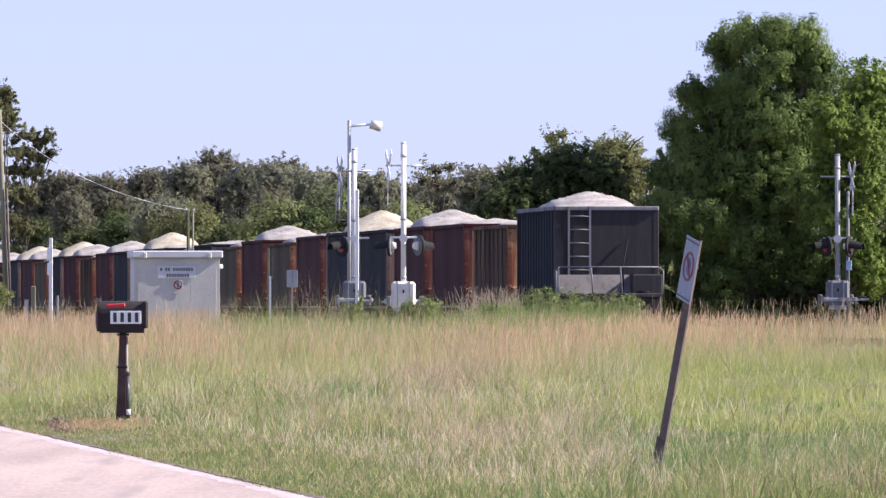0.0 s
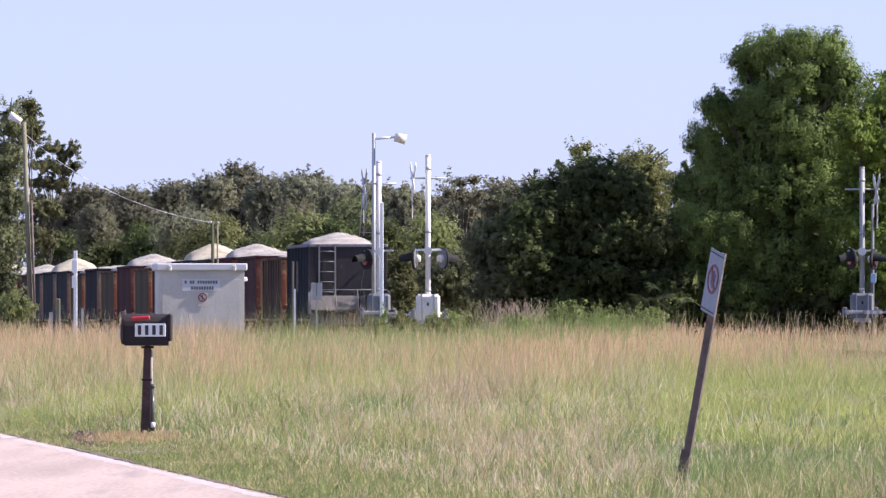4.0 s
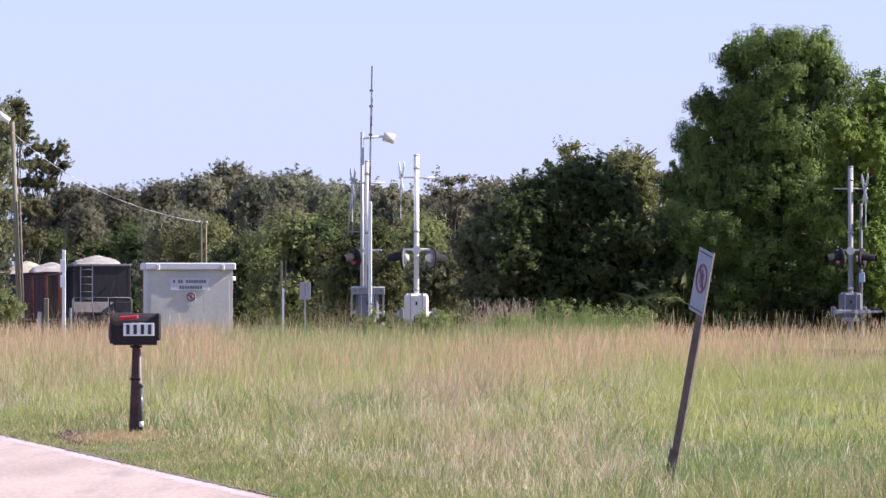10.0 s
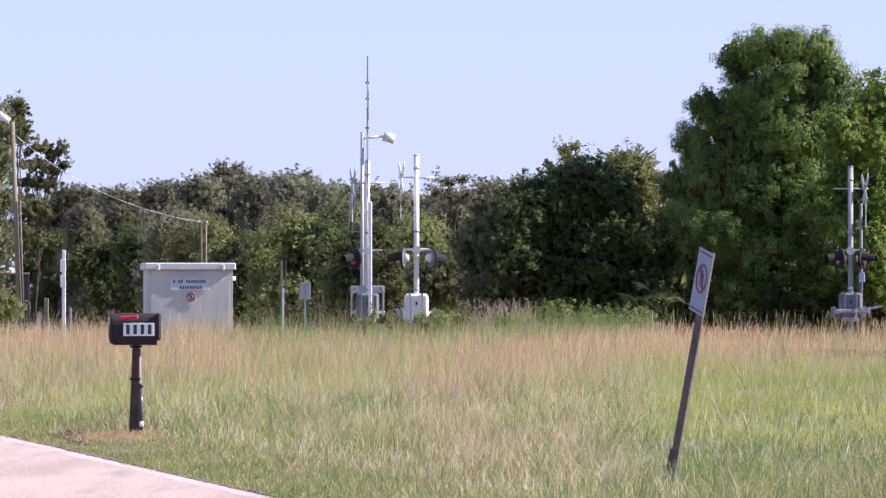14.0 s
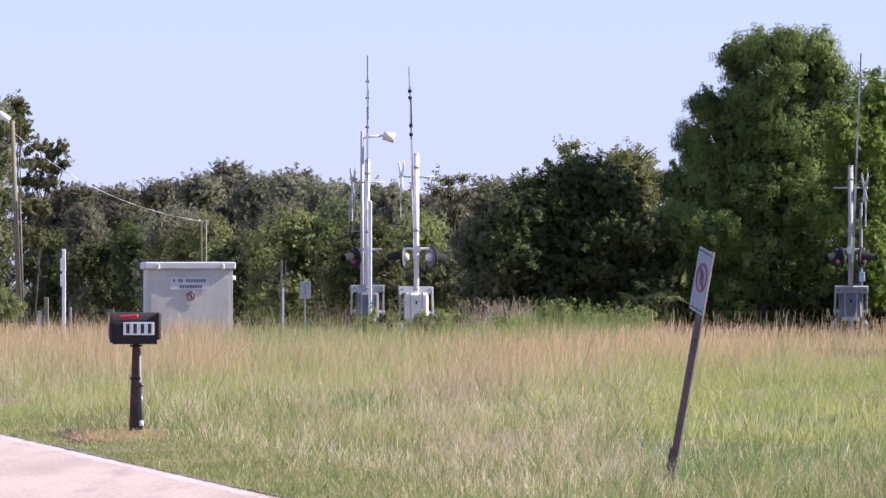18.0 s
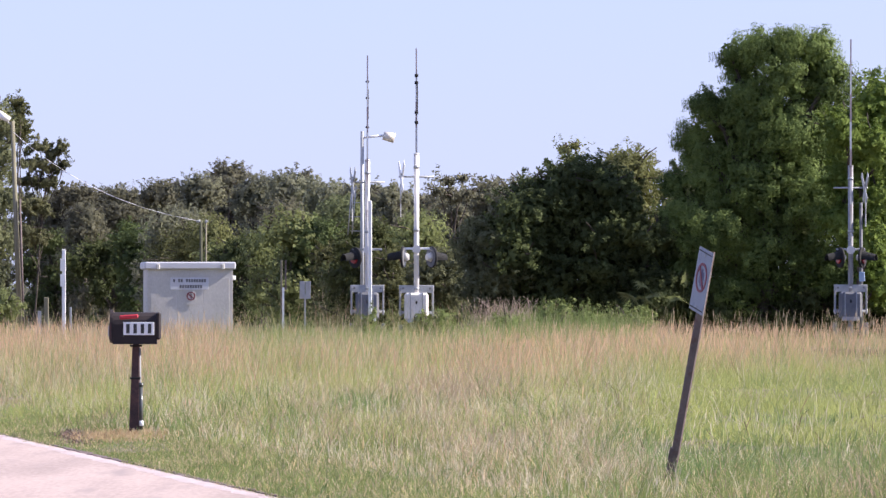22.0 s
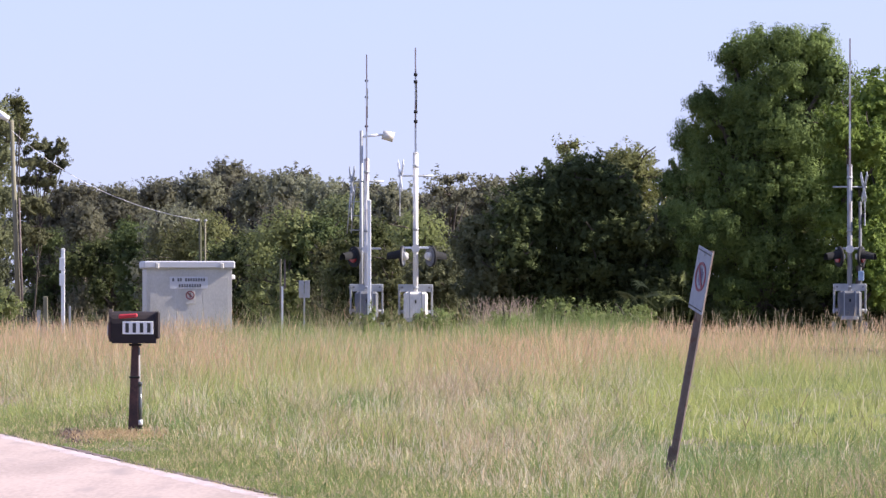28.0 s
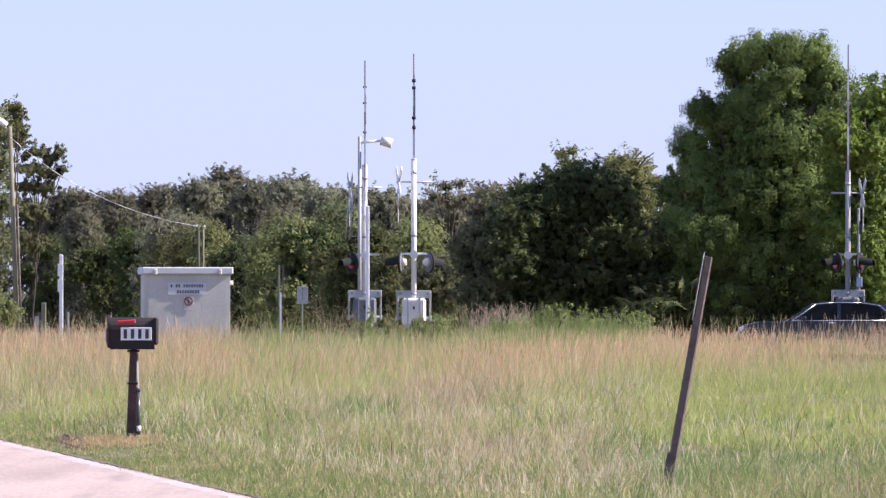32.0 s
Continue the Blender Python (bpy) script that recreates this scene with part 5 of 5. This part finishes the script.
for name, mask, wd, mat, label in (("green_grass", green & ok, 0.0042, G_GREEN, "long green field grass"), ("lime_grass", lush & ok, 0.0042, G_LIME, "sunlit yellow-green field grass"),
                                   ("straw_grass", straw & ok, 0.0034, G_STRAW, "dry straw-coloured field grass"),
                                   ("mauve_grass", mauve & ok, 0.0034, G_MAUVE, "dry mauve-grey field grass"), ("cool_grass", cool & ok, 0.0044, G_COOL, "deep cool green field grass")):
    blades(name, xs[mask], ys[mask], hs[mask], wd, 0.62, mat, rng, label, tilt[mask], tone[mask])
xs, ys = in_field(rng, 115000, 84, 272)
pink = patches(xs, ys, 2.6, 13.0, 12)
verge = smooth(222, 236, ys) * smooth(-0.0225, -0.020, xs / ys) * smooth(0.0215, 0.019, xs / ys)
right = smooth(0.010, 0.022, xs / ys)
want = (smooth(140 + 32 * right, 195, ys) * (0.12 + 0.6 * pink) + 0.02 * (1 - right)) * (1 - 0.93 * verge) * (1 - 0.6 * smooth(-0.024, -0.017, xs / ys) * smooth(0.004, -0.003, xs / ys))
keep = (rng.uniform(0, 1, len(xs)) < want) & (xs - road_edge(ys) > 1.5)
xs, ys = xs[keep], ys[keep]
hs = grass_height(xs, ys) * rng.uniform(0.8, 1.3, len(xs))
seed_heads("grass_seed_heads", xs, ys, hs, 0.17, G_PINK, rng, "tall pinkish grass seed heads over the field")
xs, ys = in_field(rng, 60000, 80, 250)
keep = (xs - road_edge(ys) > 1.2) & (rng.uniform(0, 1, len(xs)) > 0.85 * smooth(0.017, 0.026, xs / ys)) & (rng.uniform(0, 1, len(xs)) < 0.1 + 0.75 * patches(xs, ys, 0.5, 3.0, 44) ** 2)
xs, ys = xs[keep], ys[keep]
blades("bent_straw", xs, ys, grass_height(xs, ys) * rng.uniform(0.6, 1.35, len(xs)), 0.0034, 0.42, G_STALK, rng, "thin bent straw stalks standing out of the grass")
ys = rng.uniform(80, 145, 36000)
lat = rng.uniform(0, 1, 36000) ** 1.5 * 1.6 - 0.04
xs = road_edge(ys) + lat + 0.05 * np.sin(ys * 1.3) + 0.04 * np.sin(ys * 3.1)
keep = rng.uniform(0, 1, 36000) > 1.1 * np.exp(-(((xs / ys + 0.0376) / 0.0026) ** 2 + ((ys - 131) / 8) ** 2))
hs = rng.uniform(0.03, 0.13, 36000) * (1 + 1.3 * smooth(0.15, 1.8, lat)) * (1 - 0.6 * trodden(xs, ys))
keep &= rng.uniform(0, 1, 36000) > np.exp(-(((xs + 3.95) / 0.4) ** 2 + ((ys - 127.8) / 2.2) ** 2))
straw = rng.uniform(0, 1, 36000) < 0.1 + 0.3 * patches(xs, ys, 0.4, 3.0, 71)
for name, mask, mat, label in (("verge_grass", keep & ~straw, G_GREEN, "short green grass creeping over the road's edge"), ("verge_straw", keep & straw, G_STRAW, "short dry grass blades on the road's verge")):
    blades(name, xs[mask], ys[mask], hs[mask], 0.0048, 0.6, mat, rng, label)
ys = rng.uniform(80, 142, 12000)
xs = road_edge(ys) + rng.gamma(1.6, 0.05, 12000) - 0.05 + 0.05 * np.sin(ys * 0.9) * np.sin(ys * 2.3 + 1)
keep = rng.uniform(0, 1, 12000) > 1.05 * np.exp(-(((xs / ys + 0.0376) / 0.0026) ** 2 + ((ys - 131) / 8) ** 2))
blades("creeping_grass", xs[keep], ys[keep], rng.uniform(0.02, 0.07, keep.sum()), 0.006, 0.7, G_COOL, rng, "low creeping grass at the road's edge")
ys = rng.normal(129, 3.4, 3000)
xs = ys * (-0.0374 + rng.normal(0, 0.0017, 3000))
blades("dirt_clods", xs, ys, rng.uniform(0.01, 0.05, 3000), 0.016, 0.8, M_CLOD, rng, "dark brown crumbs of bare earth beside the road")
ys = rng.normal(127.6, 2.4, 2300)
xs = ys * (-0.0322 + rng.normal(0, 0.0025, 2300))
keep = xs > road_edge(ys) + 0.2
blades("dry_grass_patch", xs[keep], ys[keep], rng.uniform(0.04, 0.13, keep.sum()), 0.005, 0.6, G_DRY, rng, "short orange dry grass round the mailbox post")
# low dark brown flecks scattered in patches along the road's edge
ys = rng.uniform(80, 133, 9000)
xs = road_edge(ys) + rng.normal(0.02, 0.03, 9000)
keep = rng.uniform(0, 1, 9000) < 0.35 + 0.65 * patches(xs, ys, 0.4, 4.0, 83)
blades("edge_flecks", xs[keep], ys[keep], rng.uniform(0.02, 0.045, keep.sum()), 0.012, 0.8, M_CLOD, rng, "low dark brown flecks along the road's edge")
xs, ys = rng.uniform(-13, 14, 2100), rng.uniform(200, 244, 2100)
keep = (xs / ys < -0.0215) | (xs / ys > 0.0205) | (rng.uniform(0, 1, 2100) < 0.25)
xs, ys = xs[keep], ys[keep]
seed_heads("tall_seed_stalks", xs, ys, rng.uniform(0.6, 1.3, len(xs)), 0.3, G_STRAWHEAD, rng, "tall loose seed stalks at the field's far edge", 0.2)
xs, ys = in_field(rng, 10000, 80, 140)
keep = (xs - road_edge(ys) > 1.4) & (rng.uniform(0, 1, len(xs)) < (0.15 + 0.8 * patches(xs, ys, 0.35, 2.0, 61) ** 2) * (1 - 0.75 * smooth(0.016, 0.026, xs / ys)))
xs, ys = xs[keep], ys[keep]
blades("pale_straw", xs, ys, grass_height(xs, ys) * rng.uniform(0.8, 1.4, len(xs)), 0.004, 0.34, G_STALK, rng, "thin pale straw stalks in the near grass")
xs, ys = in_field(rng, 420, 105, 235)
keep = xs - road_edge(ys) > 2.5
xs, ys = xs[keep], ys[keep]
blades("drooping_stems", xs, ys, grass_height(xs, ys) * rng.uniform(1.0, 1.5, len(xs)), 0.0052, 1.25, G_BROWN, rng, "brown drooping dead grass stems among the green")
# plain grass between the viewpoint and the field
xs, ys = rng.uniform(-24, 24, 26000), rng.uniform(4, 69, 26000)
keep = (xs > road_edge(ys) + 0.1) | (xs < road_edge(ys) - 6.5)
blades("near_grass", xs[keep], ys[keep], rng.uniform(0.06, 0.18, keep.sum()), 0.011, 0.5, G_GREEN, rng, "short green grass of the near verge")
# rough grass round the railway and the far side
xs = np.concatenate([rng.uniform(-45, 45, 60000), rng.uniform(-60, 25, 30000)])
ys = np.concatenate([rng.uniform(276, 330, 60000), rng.uniform(330, 640, 30000)])
keep = (np.abs(xs - track_x(ys)) > 3.4) & (np.abs(ys - CROSS_Y) > 5.0) & (xs > road_edge(ys) + 0.3)
xs, ys = xs[keep], ys[keep]
blades("rough_grass", xs, ys, rng.uniform(0.25, 0.75, len(xs)), 0.009, 0.3, G_GREEN, rng, "rough green verge grass by the railway")


xs, ys = rng.uniform(-6.6, 5.6, 34000), rng.uniform(244, 271, 34000)
blades("weedy_grass", xs, ys, rng.uniform(0.5, 1.1, len(xs)) * (0.72 + 0.5 * patches(xs, ys, 0.6, 2.0, 31)) * (0.85 + 0.5 * smooth(0.3, 1.8, xs) * smooth(5.5, 4.5, xs)), 0.005, 0.45, G_WEED, rng, "rank bright green weeds along the field's far edge")


def weed(px, top, y, half, seed, material, label, leaves=3200):
    x, _, z = spot(px, top, y)
    base = float(land(x, y))
    hgt = z - base
    rnd = random.Random(seed)
    lobes = [(rnd.uniform(-half, half), rnd.uniform(-0.5, 0.5), hgt * rnd.uniform(0.45, 0.8), half * 0.5, 0.5, hgt * 0.35) for _ in range(5)]
    t = tree("weed_clump", label, x, y, lobes, leaves, 0.042, 0.2, material, seed, 0.015, "weeds at the field's far edge", 1, "weeds")
    return t


for i, (px, top, half) in enumerate(((940, 550, 0.7), (985, 536, 0.8), (1030, 538, 0.8), (1075, 546, 0.7), (1115, 556, 0.5), (640, 560, 0.4), (770, 556, 0.4))):
    weed(px, top, 262.0, half, 200 + i, L_WEED, "green leafy weed clump at the field's edge")
for i, px in enumerate((868, 895, 925)):
    x, _, z = spot(px, 515, 264.0)
    t = thing("dead_weed", "dry grey-brown twiggy weed at the field's edge", "weeds", pose(x, 264.0, float(land(x, 264.0))), "dry weeds")
    r2 = np.random.default_rng(300 + i)
    bm = bmesh.new()
    for _ in range(110):
        d = r2.normal(size=2) * 0.4
        crooked(bm, (d[0] * 0.2, d[1] * 0.2, 0), (d[0], d[1], r2.uniform(0.7, 1.6)), 0.008, 0.004, r2, 3, 0.3)
    part("twiggy_top", bm, M_DEAD, t)


# ---- sedan on the side road ----
def sedan():
    c = thing("sedan_car", "dark blue sedan with bright window trim driving over the crossing road", "car", pose(0, 0, 0))
    paint_m = surf("dark_blue_car_paint", (0.008, 0.012, 0.028), (0.014, 0.02, 0.04), 0.3, 0.1, scale=2, fine=30, bump=0.0)
    glass = surf("dark_window_glass", (0.01, 0.012, 0.015), (0.02, 0.022, 0.025), 0.08, scale=2, fine=20, bump=0.0)
    chrome = surf("bright_trim", (0.7, 0.7, 0.72), (0.8, 0.8, 0.82), 0.25, 0.8, scale=4, fine=30, bump=0.0)
    # outline along the car, nose at x = 0
    low = [(0.02, 0.35), (0.0, 0.55), (0.08, 0.74), (0.5, 0.86), (1.42, 0.90), (3.9, 0.92), (4.9, 0.92), (5.15, 0.78), (5.15, 0.35)]
    bm = bmesh.new()
    prism(bm, low, "y", -0.9, 0.9)
    bmesh.ops.bevel(bm, geom=[e for e in bm.edges], offset=0.05, segments=2, affect="EDGES")
    part("body", bm, paint_m, c)
    cab = [(1.35, 0.88), (2.15, 1.40), (2.65, 1.46), (3.5, 1.46), (4.15, 1.38), (4.85, 0.9)]
    bm = bmesh.new()
    rows = [[bm.verts.new((u, s * (0.84 - 0.2 * (v - 0.92) / 0.5), v)) for u, v in cab] for s in (-1, 1)]
    for i in range(len(cab) - 1):
        bm.faces.new((rows[0][i], rows[0][i + 1], rows[1][i + 1], rows[1][i]))
    bm.faces.new(rows[0]), bm.faces.new(rows[1])
    bm.faces.new((rows[0][0], rows[0][-1], rows[1][-1], rows[1][0]))
    part("cabin", bm, paint_m, c)
    for s in (-1, 1):
        for name, pts in (("front_window", [(1.62, 0.92), (2.22, 1.34), (2.82, 1.40), (2.82, 0.92)]), ("rear_window", [(2.92, 0.92), (2.92, 1.40), (3.5, 1.395), (4.0, 1.30), (4.38, 0.93)])):
            bm = bmesh.new()
            vs = [bm.verts.new((u, s * (0.855 - 0.2 * (v - 0.92) / 0.5), v)) for u, v in pts]
            bm.faces.new(vs)
            bmesh.ops.solidify(bm, geom=bm.faces[:], thickness=0.012)
            part(name, bm, glass, c)
        bm = bmesh.new()
        path_tube(bm, [(u, s * (0.868 - 0.2 * (v - 0.92) / 0.5), v) for u, v in ((1.52, 0.90), (2.2, 1.375), (2.7, 1.425), (3.5, 1.42), (4.05, 1.33), (4.48, 0.91), (1.52, 0.90))], 0.012, 6)
        part("window_trim", bm, chrome, c)
        part("mirror", made(box, 1.85, s * 0.97, 0.97, 0.14, 0.2, 0.13, bevel=0.03), paint_m, c)
        part("headlight", made(box, 0.1, s * 0.68, 0.66, 0.16, 0.36, 0.14, bevel=0.03), chrome, c)
        part("door_handle", made(box, 2.65, s * 0.91, 0.84, 0.16, 0.03, 0.03), chrome, c)
    bm = bmesh.new()
    vs = [bm.verts.new(p) for p in ((1.43, -0.74, 0.945), (1.43, 0.74, 0.945), (2.1, 0.6, 1.38), (2.1, -0.6, 1.38))]
    bm.faces.new(vs)
    bmesh.ops.solidify(bm, geom=bm.faces[:], thickness=0.012)
    part("windscreen", bm, glass, c)
    part("bumper", made(box, 0.02, 0, 0.45, 0.14, 1.7, 0.2, bevel=0.04), paint_m, c)
    wheels = []
    for u in (0.95, 3.95):
        for s in (-1, 1):
            wh = part("wheel", made(tube, (0, s * -0.11, 0), (0, s * 0.11, 0), 0.33, n=24), M_RUBBER, c, "black tyre with a silver rim")
            bm = made(tube, (0, s * 0.11, 0), (0, s * 0.125, 0), 0.21, n=16)
            for k in range(5):
                box(bm, math.cos(k * 1.2566) * 0.12, s * 0.128, math.sin(k * 1.2566) * 0.12, 0.16, 0.02, 0.04, pose(0, 0, 0, 0, -k * 72, 0))
            part("rim", bm, M_TARGET, wh)
            wheels.append((wh, u, s * 0.8))
    return c, wheels


CAR, WHEELS = sedan()

# a small insect that crosses before the lens
bug = thing("flying_insect", "small grey-brown flying insect in the air", "insect", pose(0, 0, 0))
part("insect_body", made(tube, (-0.004, 0, 0), (0.004, 0, 0.0005), 0.0008, 0.0005, 8), M_TARGET, bug)
for s in (-1, 1):
    part("wing", made(box, 0, s * 0.002, 0.0015, 0.003, 0.003, 0.0003, pose(0, 0, 0, s * 25)), M_TARGET, bug)


# ---- what moves ----
def motions():
    speed, gap = 23.3, PITCH
    along = Vector((math.sin(radians(-TRACK_TURN)), math.cos(radians(TRACK_TURN)), 0))
    k = 1 / math.cos(radians(TRACK_TURN))
    for car, n in CARS:
        rows = []
        for t in range(0, 33, 4):
            y = 287.4 + speed * t
            start = Vector((track_x(y), y, RAIL_Z)) + along * gap * n
            rows.append((t, Matrix.Translation(start) @ pose(0, 0, 0, 0, 0, TRACK_TURN)))
        walk(car, rows)
    lift1 = [(0, 0), (5.4, 0), (6, 6), (7, 23), (8, 40), (8.4, 46.6), (9.2, 60), (10, 73), (10.8, 86), (11.2, 89), (12, 89.5), (32, 89.5)]
    lift2 = [(0, 0), (13.8, 0), (14.5, 9), (16.5, 41), (17.0, 51), (17.5, 60.5), (18.0, 70), (18.5, 78.5), (19.1, 89), (19.6, 89.5), (32, 89.5)]
    for (s, g, at), rows, toward, skew in ((SIG1, lift1, -1, 4.0), (SIG2, lift2, 1, 5.0), (SIG3, lift2, -1, 4.0)):
        walk(g, [(t, at @ pose(0, 0, 0, 0, 0, skew) @ pose(0, 0, 0, toward * a)) for t, a in rows])
    # the sedan: steady speed to the left along the far lane
    pace, lane = 5.55, 285.0
    nose = (1311.6 - 784) / LENS * lane
    def car_x(t):
        return nose + pace * (32 - t)
    walk(CAR, [(t, pose(car_x(t), lane, CROSS_Z)) for t in range(0, 33, 4)])
    for wh, u, v in WHEELS:
        walk(wh, [(i / 15, pose(u, v, 0.33, 0, -math.degrees(pace / 0.33 * i / 15), 0)) for i in range(0, 481)])
    # the loose plate swings edge-on in the wind twice
    walk(SIGN_PLATE, [(t, sign_turn(a)) for t, a in ((0, 71), (6, 70), (6.6, 71), (7, 80), (7.4, 90), (8.1, 91), (8.5, 76), (9, 71), (10, 70), (30, 71), (30.3, 75), (30.5, 82), (30.8, 90), (31.2, 92), (32, 92))])
    # the insect: past the lens in a fifth of a second
    bx, by, bz = spot(823, 75 + 1.5, 9.0)
    walk(bug, [(t, pose(bx + (t - 23) * 7.5, by, bz + 0.02 * (math.sin(t) - math.sin(23.0)))) for t in (0, 8, 16, 22, 22.5, 23, 23.5, 24, 32)])


motions()
